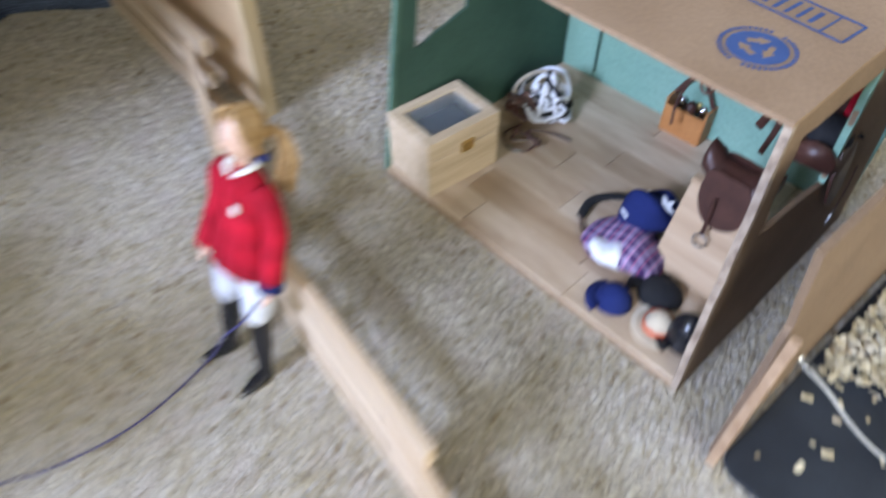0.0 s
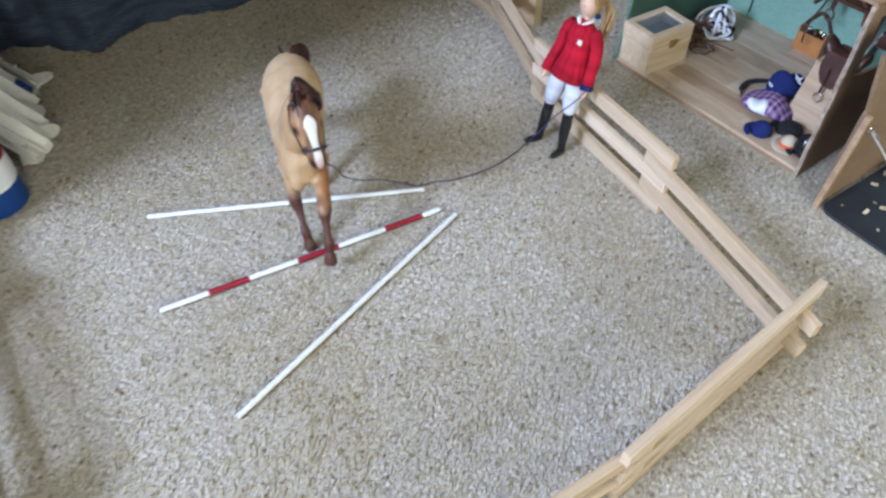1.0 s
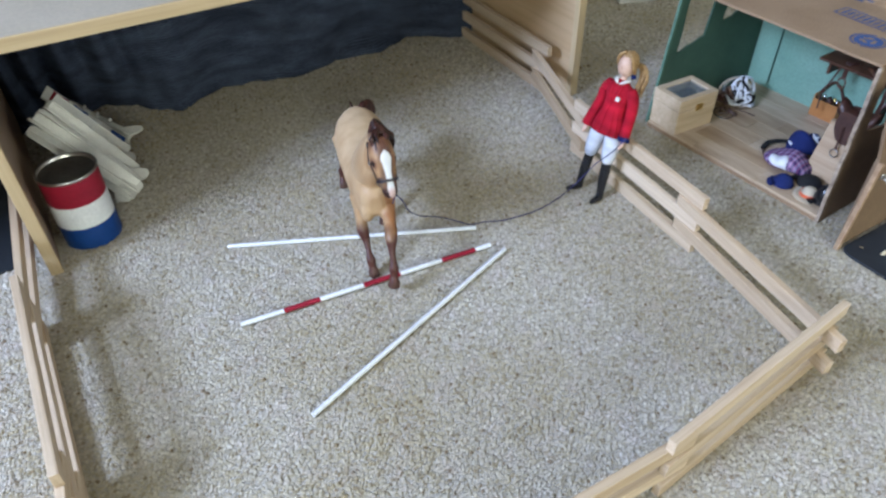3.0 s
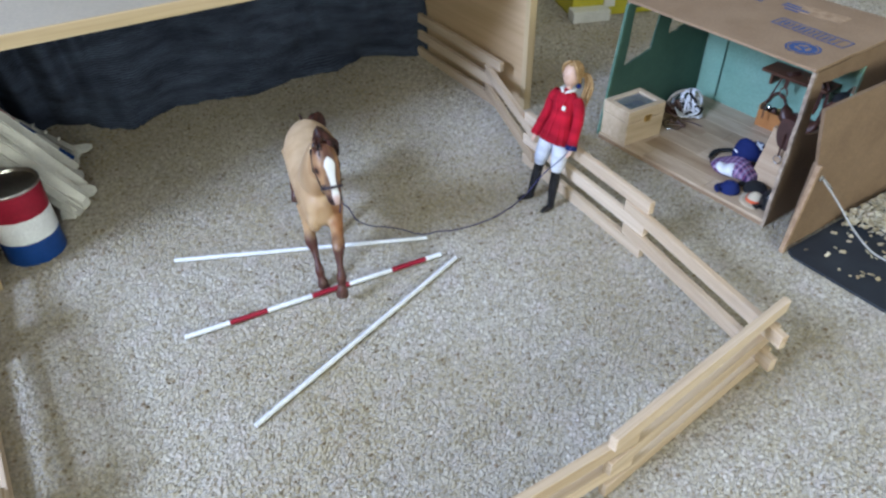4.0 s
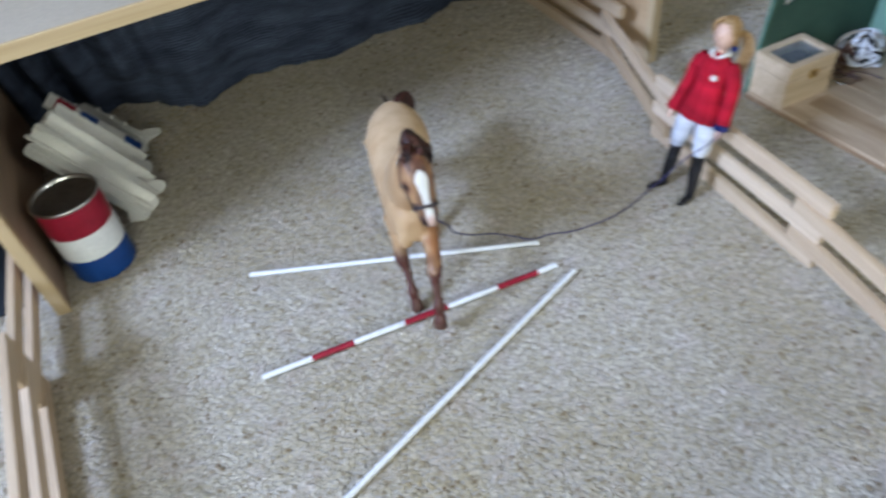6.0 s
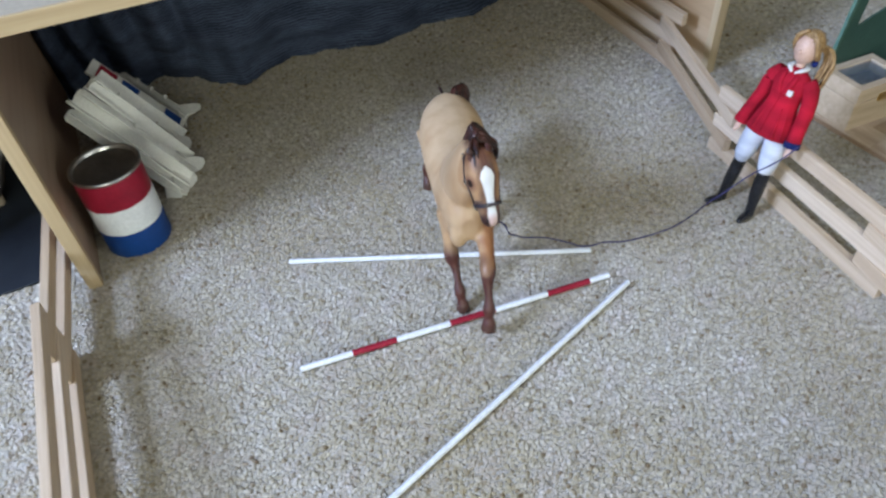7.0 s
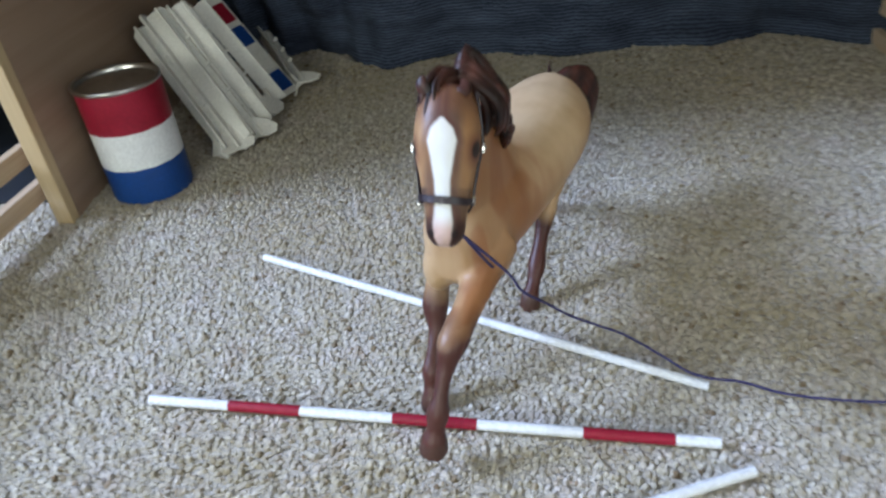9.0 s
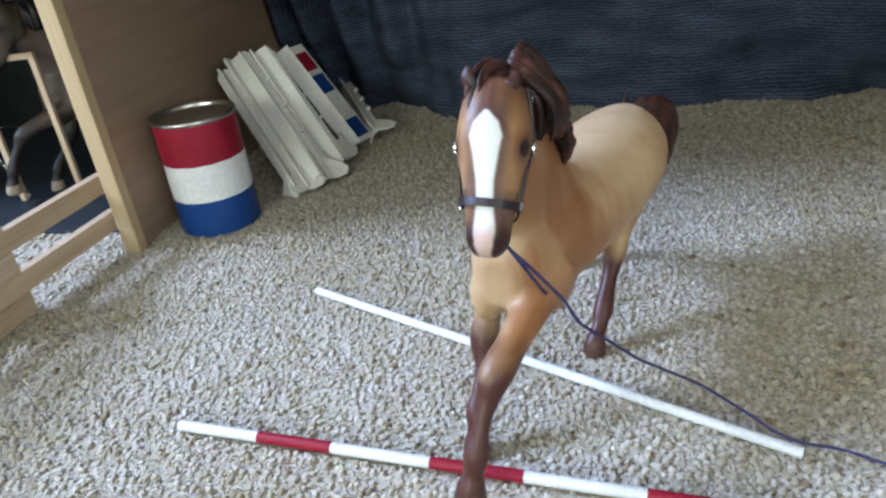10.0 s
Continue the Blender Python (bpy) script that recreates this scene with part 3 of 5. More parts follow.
def stable():
    s = thing("toy_stable", "cardboard-box toy stable with green painted inner walls and plank floor", "toy stable", stable_at)
    part("floor_base", box(SW, SD, 0.008, 0, (SW / 2, SD / 2, 0.004)), CARD, s)
    # side wall with two cut windows, along the depth
    z = SH - 0.004
    side = wavy([(0, 0.008), (SD, 0.008), (SD, z), (LEAN_BACK, z)], 0.0008, 1)
    w1 = wavy([(0.052, 0.158), (0.135, 0.178), (0.150, 0.282), (0.062, 0.285)], 0.0022, 2)
    w2 = wavy([(0.188, 0.196), (0.262, 0.214), (0.268, 0.284), (0.194, 0.286)], 0.0022, 3)
    left = part("side_wall", slab(side, 0.004, [w1, w2]), GREEN_DARK, s, "dark green painted card with two hand-cut windows", at=pose(0, 0, 0, 0, 0, 90))
    strip = slab(wavy([(0, 0.008), (0.007, 0.008), (LEAN_BACK + 0.007, z), (LEAN_BACK, z)], 0.0006, 4), 0.0056)
    part("cut_edge", strip, GREEN_EDGE, left, "paler green torn front edge", at=Matrix.Translation((-0.001, -0.0008, 0)))
    part("back_wall", box(SW, 0.004, z - 0.008, 0, (SW / 2, SD + 0.002, (z + 0.008) / 2)), GREEN_LIGHT, s, "mint green painted card")
    part("wall_strip", box(0.052, 0.003, z - 0.014, 0.0005, (0.030, SD - 0.002, (z + 0.014) / 2)), GREEN_LIGHT, s, "mint green card strip with a dark seam")
    part("seam", box(0.0024, 0.003, 0.250, 0.0006, (0.0585, SD - 0.0035, 0.150)), GREEN_DARK, s, "dark green seam")
    # far wall with a big cut window
    side2 = wavy([(0, 0.0), (SD, 0.0), (SD, z), (LEAN_BACK, z)], 0.0010, 5)
    w3 = wavy([(0.056, 0.176), (0.190, 0.150), (0.206, 0.262), (0.066, 0.272)], 0.0030, 6)
    right = part("side_wall", slab(side2, 0.005, [w3]), CARD_DARKER, s, "bare brown corrugated card with a torn window", at=pose(SW + 0.003, 0, 0, 0, -3.0, 0) @ pose(0, 0, 0, 0, 0, 90))
    part("cut_edge", slab(wavy([(-0.002, 0.0), (0.005, 0.0), (LEAN_BACK + 0.005, z), (LEAN_BACK - 0.002, z)], 0.0018, 7, 14), 0.0066), TORN, right, "ragged corrugated edge", at=Matrix.Translation((0, -0.0006, 0)))
    part("cut_edge", slab(wavy([(0.190, 0.152), (0.197, 0.151), (0.213, 0.262), (0.206, 0.262)], 0.0026, 8, 9), 0.0066), GREEN_LIGHT, right, "torn edge smeared with green paint", at=Matrix.Translation((0, -0.0008, 0)))
    # roof
    outline = wavy([(-0.006, LEAN_BACK + 0.004), (SW - 0.011, LEAN_BACK - 0.008), (SW - 0.007, SD + 0.01), (-0.006, SD + 0.01)], 0.0012, 9, 9)
    roof = part("roof", slab(outline, 0.005), CARD, s, "brown carton lid with blue print", at=pose(0, 0, SH + 0.005, -90, 0, 0))
    return s, roof


stable_thing, roof = stable()


def roof_print(name, bm, material, x, y, turn=0.0, lift=0.0008):
    return part(name, bm, material, roof, at=roof.matrix_basis.inverted() @ pose(x, y, SH + 0.005 + lift, 0, 0, turn))


def disc(r, n=40, thick=0.0004):
    return lathe([(r, 0), (r, thick)], n)


def ring_bars(r, n, w, h, gaps=()):
    bm = bmesh.new()
    for i in range(n):
        if i in gaps:
            continue
        t = 2 * math.pi * i / n
        add(bm, box(w, h, 0.0004), Matrix.Translation((r * math.cos(t), r * math.sin(t), 0.0002)) @ pose(0, 0, 0, 0, 0, math.degrees(t) + 90))
    return bm


roof_print("print_disc", disc(0.0235), BLUE_INK, 0.354, 0.092)
arrows = bmesh.new()
for i in range(3):
    a = i * 120 + 10
    m = pose(0, 0, 0, 0, 0, a) @ Matrix.Translation((0, 0.0095, 0.0006))
    add(arrows, box(0.010, 0.0045, 0.0004, 0, (-0.002, 0, 0)), m)
    head = lathe([(0.0058, 0), (0.0058, 0.0004)], 3)
    add(arrows, head, m @ Matrix.Translation((0.0052, 0, -0.0002)))
roof_print("print_arrows", arrows, CARD, 0.354, 0.092, 25)
roof_print("print_ring", ring_bars(0.0285, 44, 0.0024, 0.0034, (10, 11, 32, 33)), BLUE_INK, 0.354, 0.092)
frame_bm = bmesh.new()
fw, fh = 0.150, 0.036
for sx, sy, cx, cy in ((fw, 0.0022, 0, fh / 2), (fw, 0.0022, 0, -fh / 2), (0.0022, fh, fw / 2, 0), (0.0022, fh, -fw / 2, 0), (0.0016, fh, fw / 2 - 0.020, 0)):
    add(frame_bm, box(sx, sy, 0.0004, 0, (cx, cy, 0.0002)))
rng = random.Random(12)
for i in range(11):
    add(frame_bm, box(rng.uniform(0.003, 0.006), fh * rng.uniform(0.5, 0.72), 0.0004, 0, (-fw / 2 + 0.012 + i * 0.0105, 0, 0.0002)))
roof_print("print_box", frame_bm, BLUE_INK, 0.322, 0.170, -5)
for i in range(6):
    roof_print("print_bar", box(rng.uniform(0.03, 0.06), 0.006, 0.0004, 0, (0, 0, 0.0002)), BLUE_INK, 0.150 + rng.uniform(-0.01, 0.01) + (i % 2) * 0.075, 0.245 + (i // 2) * 0.013, -3)
roof_print("print_block", box(0.075, 0.03, 0.0004), BLUE_INK, 0.055, 0.245, -5)
roof_print("tape", box(0.12, 0.045, 0.0005, 0.0001), CARD_EDGE, 0.27, 0.270, 2, 0.0004)

# items on the stable floor


def chest():
    sx, sy = 0.107, 0.081
    c = thing("wooden_chest", "small pale wooden chest with a glass-topped lid and brass clasp", "chest", stable_at @ pose(0.0435, 0.056, FLOOR_TOP, 0, 0, 85))
    # local x runs along the chest's length
    part("body", box(sx, sy, 0.053, 0.0012, (0, 0, 0.0265)), BALSA, c)
    lid = bmesh.new()
    for cx, cy, bx, by in ((0, sy / 2 - 0.0065, sx, 0.013), (0, -sy / 2 + 0.0065, sx, 0.013), (sx / 2 - 0.007, 0, 0.014, sy - 0.026), (-sx / 2 + 0.007, 0, 0.014, sy - 0.026)):
        add(lid, box(bx, by, 0.026, 0.0008, (cx, cy, 0.0672)))
    l = part("lid", lid, BALSA, c)
    part("pane", box(sx - 0.028, sy - 0.026, 0.002, 0, (0, 0, 0.0755)), GLASS, l, "clear pane over dark lining")
    part("lining", box(sx - 0.030, sy - 0.028, 0.002, 0, (0, 0, 0.0575)), LEATHER_DARK, l, "dark inner lining")
    clasp = part("clasp", box(0.003, 0.018, 0.014, 0.0006, (0, 0, 0)), BRASS, c, "brass clasp", at=pose(0.004, -sy / 2 - 0.0012, 0.054, 0, 0, 90))
    for z in (0.0055, -0.0055):
        part("screw", uv_ball(0.0013, 0.0013, 0.0013, 8, 6, (-0.0018, 0.006, z)), BRASS, clasp)
    part("hasp", tube([(0, -0.004, 0.004, 0.0012), (0.004, -0.004, 0.0, 0.0012), (0.004, 0.004, 0.0, 0.0012), (0, 0.004, 0.004, 0.0012)], 6, 4), BRASS, clasp, at=pose(-0.0012, 0, -0.004))
    return c


chest()


def strap(points, width, thick, material_side=(0, 0, 1)):
    return tube([(*p, width / 2) for p in points], 8, 5, thick / width, material_side)


def tangle(n, r, top, seed):
    rng = random.Random(seed)
    pts = []
    for _ in range(n):
        t, k = rng.uniform(0, 2 * math.pi), r * rng.random() ** 0.5
        pts.append((k * math.cos(t), k * math.sin(t) * 0.85, 0.004 + top * (1 - (k / r) ** 2) * rng.random() + 0.004 * rng.random()))
    return pts


def bridles():
    b = thing("halter_pile", "tangled white show halters and lead heaped on the plank floor", "halter", stable_at @ pose(0.066, 0.228, FLOOR_TOP, 0, 0, 18) @ Matrix.Scale(1.22, 4))
    for seed, r, rad, top in ((5, 0.031, 0.0027, 0.042), (15, 0.025, 0.0025, 0.052), (25, 0.029, 0.0023, 0.046)):
        part("strap", tube([(*p, rad) for p in tangle(22, r, top, seed)], 6, 4), FLEECE, b, "white strap")
    for seed, r, rad, top in ((6, 0.031, 0.0030, 0.036), (16, 0.024, 0.0030, 0.046), (36, 0.029, 0.0026, 0.032)):
        part("strap", tube([(*p, rad) for p in tangle(18, r, top, seed)], 6, 4), VELVET, b, "black strap")
    part("buckle", tube([(-0.012 + 0.004 * math.cos(t), -0.016, 0.034 + 0.004 * math.sin(t), 0.0009) for t in [2 * math.pi * i / 8 for i in range(9)]], 6, 2), CHROME, b, "silver buckle")
    part("strap", tube([(*p, 0.0022) for p in [(-0.030, -0.006, 0.008), (-0.034, 0.014, 0.022), (-0.016, 0.030, 0.036), (0.006, 0.026, 0.040), (0.020, 0.010, 0.026), (0.014, -0.010, 0.030)]], 8, 6), FLEECE, b, "white noseband")
    part("strap", tube([(*p, 0.0020) for p in tangle(10, 0.022, 0.040, 9)], 6, 4), ROPE_BLUE, b, "blue cord")
    for seed, r, top in ((46, 0.021, 0.034), (47, 0.024, 0.026)):
        part("strap", tube([(p[0] - 0.024, p[1] - 0.012, p[2], 0.0026) for p in tangle(14, r, top, seed)], 6, 4), LEATHER, b, "red-brown leather strap")
    part("strap", tube([(*p, 0.0024) for p in [(-0.036, -0.020, 0.006), (-0.038, 0.0, 0.024), (-0.026, 0.014, 0.036), (-0.008, 0.016, 0.042), (0.010, 0.010, 0.040)]], 8, 6), STRAW, b, "pale tan noseband arching over the heap")
    h = thing("bridle", "brown leather toy bridle lying in loops on the plank floor", "bridle", stable_at @ pose(0.088, 0.160, FLOOR_TOP, 0, 0, 12))
    part("rein", tube([(*p, 0.0016) for p in [(-0.02, 0.03, 0.003), (-0.03, 0.0, 0.003), (-0.012, -0.022, 0.003), (0.012, -0.018, 0.004), (0.014, 0.004, 0.005), (-0.004, 0.016, 0.008), (0.02, 0.03, 0.006), (0.05, 0.035, 0.003)]], 6, 6), LEATHER, h)
    part("headpiece", tube([(*p, 0.0022) for p in tangle(9, 0.020, 0.024, 11)], 6, 4), LEATHER, h)
    part("bit", tube([(-0.012, -0.022, 0.004, 0.0013), (-0.004, -0.026, 0.004, 0.0013), (0.006, -0.023, 0.004, 0.0013)], 6, 3), CHROME, h, "metal bit")


bridles()


def tote():
    t = thing("grooming_tote", "tan leather grooming tote holding small metal tools", "tote", sp(0.247, 0.315, FLOOR_TOP, 4))
    L, W, Hh = 0.056, 0.034, 0.040
    for sx, sy, cx, cy in ((L, 0.003, 0, W / 2), (L, 0.003, 0, -W / 2), (0.003, W, L / 2, 0), (0.003, W, -L / 2, 0)):
        side = box(sx, sy, Hh if sx > 0.01 else Hh * 1.25, 0.0006, (cx, cy, Hh / 2 if sx > 0.01 else Hh * 0.625))
        part("side_panel", side, TAN_LEATHER, t)
    part("bottom", box(L, W, 0.003, 0, (0, 0, 0.0015)), TAN_LEATHER, t)
    part("handle", strap([(-L / 2, 0, Hh * 1.2), (-0.01, 0, Hh * 1.2 + 0.030), (0.008, 0, Hh * 1.2 + 0.030), (L / 2, 0, Hh * 1.2)], 0.006, 0.002, (0, 1, 0)), LEATHER, t, "brown leather handle")
    for x, y, m, r in ((-0.016, 0.004, CHROME, 0.006), (0.0, -0.005, LEATHER, 0.008), (0.015, 0.003, CHROME, 0.006), (0.006, 0.008, BRASS, 0.005)):
        part("tool", uv_ball(r, r, r * 1.6, 10, 7, (x, y, Hh - 0.003)), m, t)


tote()


def saddle_shape():
    """English saddle: seat with raised pommel and cantle, two flaps."""
    rings = []
    for i in range(15):
        s = i / 14
        x = -0.042 + 0.084 * s
        top = 0.030 + 0.016 * (2 * s - 1) ** 2 + (0.006 if s > 0.85 else 0)
        w = 0.020 + 0.006 * math.sin(math.pi * s) - 0.010 * max(0, s - 0.7)
        r = []
        for j in range(14):
            a = -0.15 * math.pi + 1.3 * math.pi * j / 13
            r.append(Vector((x, w * math.cos(a), top - 0.020 + 0.020 * math.sin(a))))
        rings.append(r)
    return loft(rings)


def flap(sign):
    pts = [(-0.020, 0.030), (-0.030, 0.006), (-0.026, -0.024), (-0.008, -0.036), (0.014, -0.032), (0.028, -0.010), (0.030, 0.016), (0.022, 0.032)]
    bm = slab([(p[0], p[1]) for p in smooth_line(pts + pts[:1], 4)[:-1]], 0.003)
    bmesh.ops.subdivide_edges(bm, edges=bm.edges[:], cuts=1)
    for v in bm.verts:
        v.co.y += sign * (0.020 + 0.010 * max(0, 0.03 - v.co.z) / 0.06)
    return bm


def saddle(at, label):
    s = thing("toy_saddle", label, "saddle", at)
    part("seat", saddle_shape(), LEATHER, s, smooth=True)
    for g in (1, -1):
        part("flap", flap(g), LEATHER, s)
        leather = part("stirrup_leather", strap([(0.008, g * 0.034, 0.004), (0.006, g * 0.036, -0.03), (0.006, g * 0.036, -0.052)], 0.005, 0.0015, (0, 1, 0)), LEATHER, s)
        iron = [(0.006 + 0.009 * math.cos(t), g * 0.036, -0.062 + 0.010 * math.sin(t), 0.0012) for t in [math.pi / 2 + 2 * math.pi * i / 8 for i in range(9)]]
        part("stirrup", tube(iron, 6, 2), TIN_DULL, leather, "metal stirrup iron")
    return s


def rack():
    """A-frame of two sloping boards on end pieces."""
    r = thing("saddle_rack", "pale wooden A-frame saddle rack beside the card wall", "saddle rack", stable_at @ pose(0.362, 0.150, FLOOR_TOP))
    slope = math.degrees(math.atan2(0.034, 0.098))
    for g in (-1, 1):
        part("board", box(0.080, 0.005, 0.104, 0.0008), RACK_PINE, r, at=pose(0, g * 0.0215, 0.050, 0, 0, 0) @ pose(0, 0, 0, g * slope, 0, 0))
    for x in (-0.036, 0.036):
        part("end_piece", slab([(-0.038, 0.0), (0.038, 0.0), (0.004, 0.096), (-0.004, 0.096)], 0.005), RACK_PINE, r, at=pose(x + 0.0025, 0, 0, 0, 0, 90))
    part("ridge", box(0.082, 0.012, 0.008, 0.001, (0, 0, 0.101)), RACK_PINE, r)


rack()
saddle(stable_at @ pose(0.364, 0.150, FLOOR_TOP + 0.112, 0, 0, 183) @ Matrix.Scale(0.86, 4), "dark brown leather toy saddle straddling the wooden rack")
saddle(stable_at @ pose(0.404, 0.222, FLOOR_TOP + 0.136, 0, 0, 95), "dark brown leather toy saddle hung inside the card wall")
shelf = thing("tack_shelf", "red-brown wooden tack shelf fixed to the mint back wall", "shelf", stable_at @ pose(0.262, SD - 0.031, 0.156))
part("board", box(0.150, 0.058, 0.006, 0.001), SHELF_WOOD, shelf)
part("bracket", box(0.006, 0.050, 0.024, 0.001, (-0.050, 0, -0.015)), SHELF_WOOD, shelf)
part("bracket", box(0.006, 0.050, 0.024, 0.001, (0.055, 0, -0.015)), SHELF_WOOD, shelf)
cloth_red = thing("saddle_cloth", "red felt saddle cloth folded behind the hung saddle", "saddle cloth", stable_at @ pose(0.409, 0.278, 0.190))
part("cloth", box(0.014, 0.085, 0.080, 0.004, (0, 0, 0)), RED_CLOTH, cloth_red)


def hung_bridle():
    b = thing("hanging_bridle", "brown leather toy bridle and stirrup hanging from the tack shelf", "bridle", sp(0.268, 0.280, 0.153, 0))
    part("cheek_strap", strap([(0.012, 0.014, 0.009), (-0.002, -0.001, 0.004), (-0.012, -0.005, -0.03), (-0.022, -0.008, -0.070), (-0.020, -0.010, -0.105)], 0.004, 0.002, (0, 1, 0)), LEATHER, b)
    part("cheek_strap", strap([(0.020, 0.016, 0.009), (0.010, -0.002, 0.006), (0.008, -0.004, -0.010), (0.008, -0.004, -0.024)], 0.010, 0.003, (0, 1, 0)), LEATHER, b)
    part("stirrup", tube([(0.008 + 0.009 * math.cos(t), -0.005, -0.034 + 0.011 * math.sin(t), 0.0017) for t in [2 * math.pi * i / 8 for i in range(9)]], 6, 2), SHELF_WOOD, b, "brown stirrup loop")
    c = thing("hanging_strap", "brown leather straps bunched over the end of the tack shelf", "strap", sp(0.345, 0.280, 0.156, 0))
    part("strap", strap([(-0.03, 0.02, 0.006), (-0.012, 0.004, 0.011), (0.006, -0.004, 0.004), (0.010, -0.006, -0.03), (0.004, -0.004, -0.055)], 0.010, 0.003, (0, 1, 0)), LEATHER, c)
    part("strap", strap([(-0.02, 0.03, 0.006), (0.004, 0.012, 0.012), (0.020, 0.000, 0.0), (0.024, -0.004, -0.04), (0.018, -0.004, -0.085)], 0.007, 0.003, (0, 1, 0)), LEATHER, c)
    part("strap", strap([(-0.034, 0.01, 0.006), (-0.02, 0.0, 0.008), (-0.006, -0.004, -0.006), (-0.002, -0.004, -0.03)], 0.008, 0.003, (0, 1, 0)), SHELF_WOOD, c)


hung_bridle()


def folded(name, label, material, at, lx, ly, lz, seed, trim=None):
    """A soft pad draped over itself."""
    rng = random.Random(seed)
    ph = [rng.uniform(0, 6) for _ in range(4)]
    rings = []
    for i in range(17):
        s = i / 16 * 2 - 1
        r = []
        for j in range(16):
            a = 2 * math.pi * j / 16
            e = (1 - abs(s) ** 2.6) ** 0.4 if abs(s) < 1 else 0.08
            r.append(Vector((lx * s, ly * e * math.cos(a) * (1 + 0.12 * math.sin(3 * s + ph[0])), lz * e * (0.5 + 0.5 * math.sin(a)) * (1 + 0.22 * math.sin(4 * s + ph[1] + math.cos(a))))))
        rings.append(r)
    ob = thing(name, label, "saddle pad", at)
    part("pad", loft(rings), material, ob, smooth=True)
    if trim:
        star = [(0.013 * (1 if i % 2 == 0 else 0.42) * math.sin(i * math.pi / 5), 0.013 * (1 if i % 2 == 0 else 0.42) * math.cos(i * math.pi / 5)) for i in range(10)]
        part("star", slab(star, 0.0012), FLEECE, ob, "white embroidered star", at=pose(lx * 0.15, -ly * 0.55, lz * 0.93, -52, 0, 0))
        part("piping", tube([(lx * 0.9 * math.cos(t), ly * 0.96 * math.sin(t), lz * 0.55, 0.0022) for t in [math.pi * (0.05 + 1.0 * i / 9) for i in range(10)]], 6, 3), trim, ob, "white piping")
    return ob


folded("saddle_pad", "bundled navy blue saddle pad with white piping", NAVY, stable_at @ pose(0.292, 0.140, FLOOR_TOP + 0.016, 0, 0, 62), 0.036, 0.027, 0.044, 3, trim=FLEECE)
folded("plaid_blanket", "folded purple plaid horse blanket on the plank floor", PLAID, stable_at @ pose(0.292, 0.098, FLOOR_TOP, 0, 0, 4), 0.050, 0.036, 0.030, 7)
folded("fleece_pad", "small white fleece saddle pad lying on the plaid blanket", FLEECE, stable_at @ pose(0.288, 0.072, FLOOR_TOP + 0.008, 0, 0, -4), 0.024, 0.015, 0.022, 8)
girth = thing("girth", "black padded girth curled on the plank floor", "girth", stable_at @ pose(0.246, 0.135, FLOOR_TOP + 0.002))
part("band", tube([(-0.020, -0.030, 0.003, 0.005), (-0.026, 0.0, 0.004, 0.006), (-0.010, 0.024, 0.006, 0.006), (0.018, 0.034, 0.010, 0.006), (0.045, 0.030, 0.012, 0.005)], 8, 6, 0.5), VELVET, girth)
part("buckle", tube([(0.050 + 0.006 * math.cos(t), 0.032 + 0.006 * math.sin(t), 0.013, 0.001) for t in [2 * math.pi * i / 8 for i in range(9)]], 6, 2), CHROME, girth)
part("strap", tube([(-0.020, -0.030, 0.003, 0.0016), (0.0, -0.05, 0.003, 0.0016), (0.02, -0.055, 0.003, 0.0016)], 6, 4), LEATHER, girth)


def helmet(name, label, at, r, crown, material, brim=0.012, peak=True, band=None):
    h = thing(name, label, "hat", at)
    prof = [(r * 1.02, 0.0)] + [(r * math.cos(t), crown * math.sin(t)) for t in np.linspace(0.08, 1.5, 8)]
    part("crown", lathe(prof, 24), material, h, smooth=True)
    if peak:
        bm = bmesh.new()
        rows = []
        for k, off in ((0.9, 0.003), (1.5, -0.001)):
            rows.append([Vector((r * k * math.cos(t), r * k * math.sin(t) * 1.02, off + 0.003 * math.sin(t))) for t in np.linspace(-1.0, 1.0, 12)])
        rows.append([Vector((v.x, v.y, v.z + 0.0022)) for v in rows[1]])
        rows.append([Vector((v.x, v.y, v.z + 0.0022)) for v in rows[0]])
        part("peak", loft(rows + rows[:1], False, False), material, h, smooth=True)
    else:
        part("brim", lathe([(r * 0.95, 0.001), (r + brim, 0.0), (r + brim, 0.002), (r * 0.95, 0.003)], 28), material, h)
    if band:
        part("band", lathe([(r * 1.03, 0.003), (r * 1.03, 0.009), (r * 1.0, 0.0095), (r * 1.0, 0.003)], 28), band, h, "bright ribbon band")
    return h


helmet("black_hat", "black velvet riding hat resting on the hung saddle", stable_at @ pose(0.404, 0.215, FLOOR_TOP + 0.170, 0, 0, 100), 0.022, 0.020, VELVET)
helmet("blue_cap", "navy blue riding cap lying on the plank floor", stable_at @ pose(0.328, 0.034, FLOOR_TOP + 0.002, 0, 0, 198), 0.020, 0.021, NAVY)
helmet("black_hat", "black velvet riding helmet on the plank floor", stable_at @ pose(0.357, 0.078, FLOOR_TOP, 0, 0, 158), 0.024, 0.018, VELVET)
helmet("straw_hat", "pale straw hat with an orange ribbon", stable_at @ pose(0.380, 0.042, FLOOR_TOP), 0.0165, 0.020, STRAW, 0.012, False, ORANGE)
helmet("black_helmet", "glossy black riding helmet leaning by the card wall", stable_at @ pose(0.408, 0.047, FLOOR_TOP + 0.002, 0, 0, 200), 0.0205, 0.038, GLOSS_BLACK)

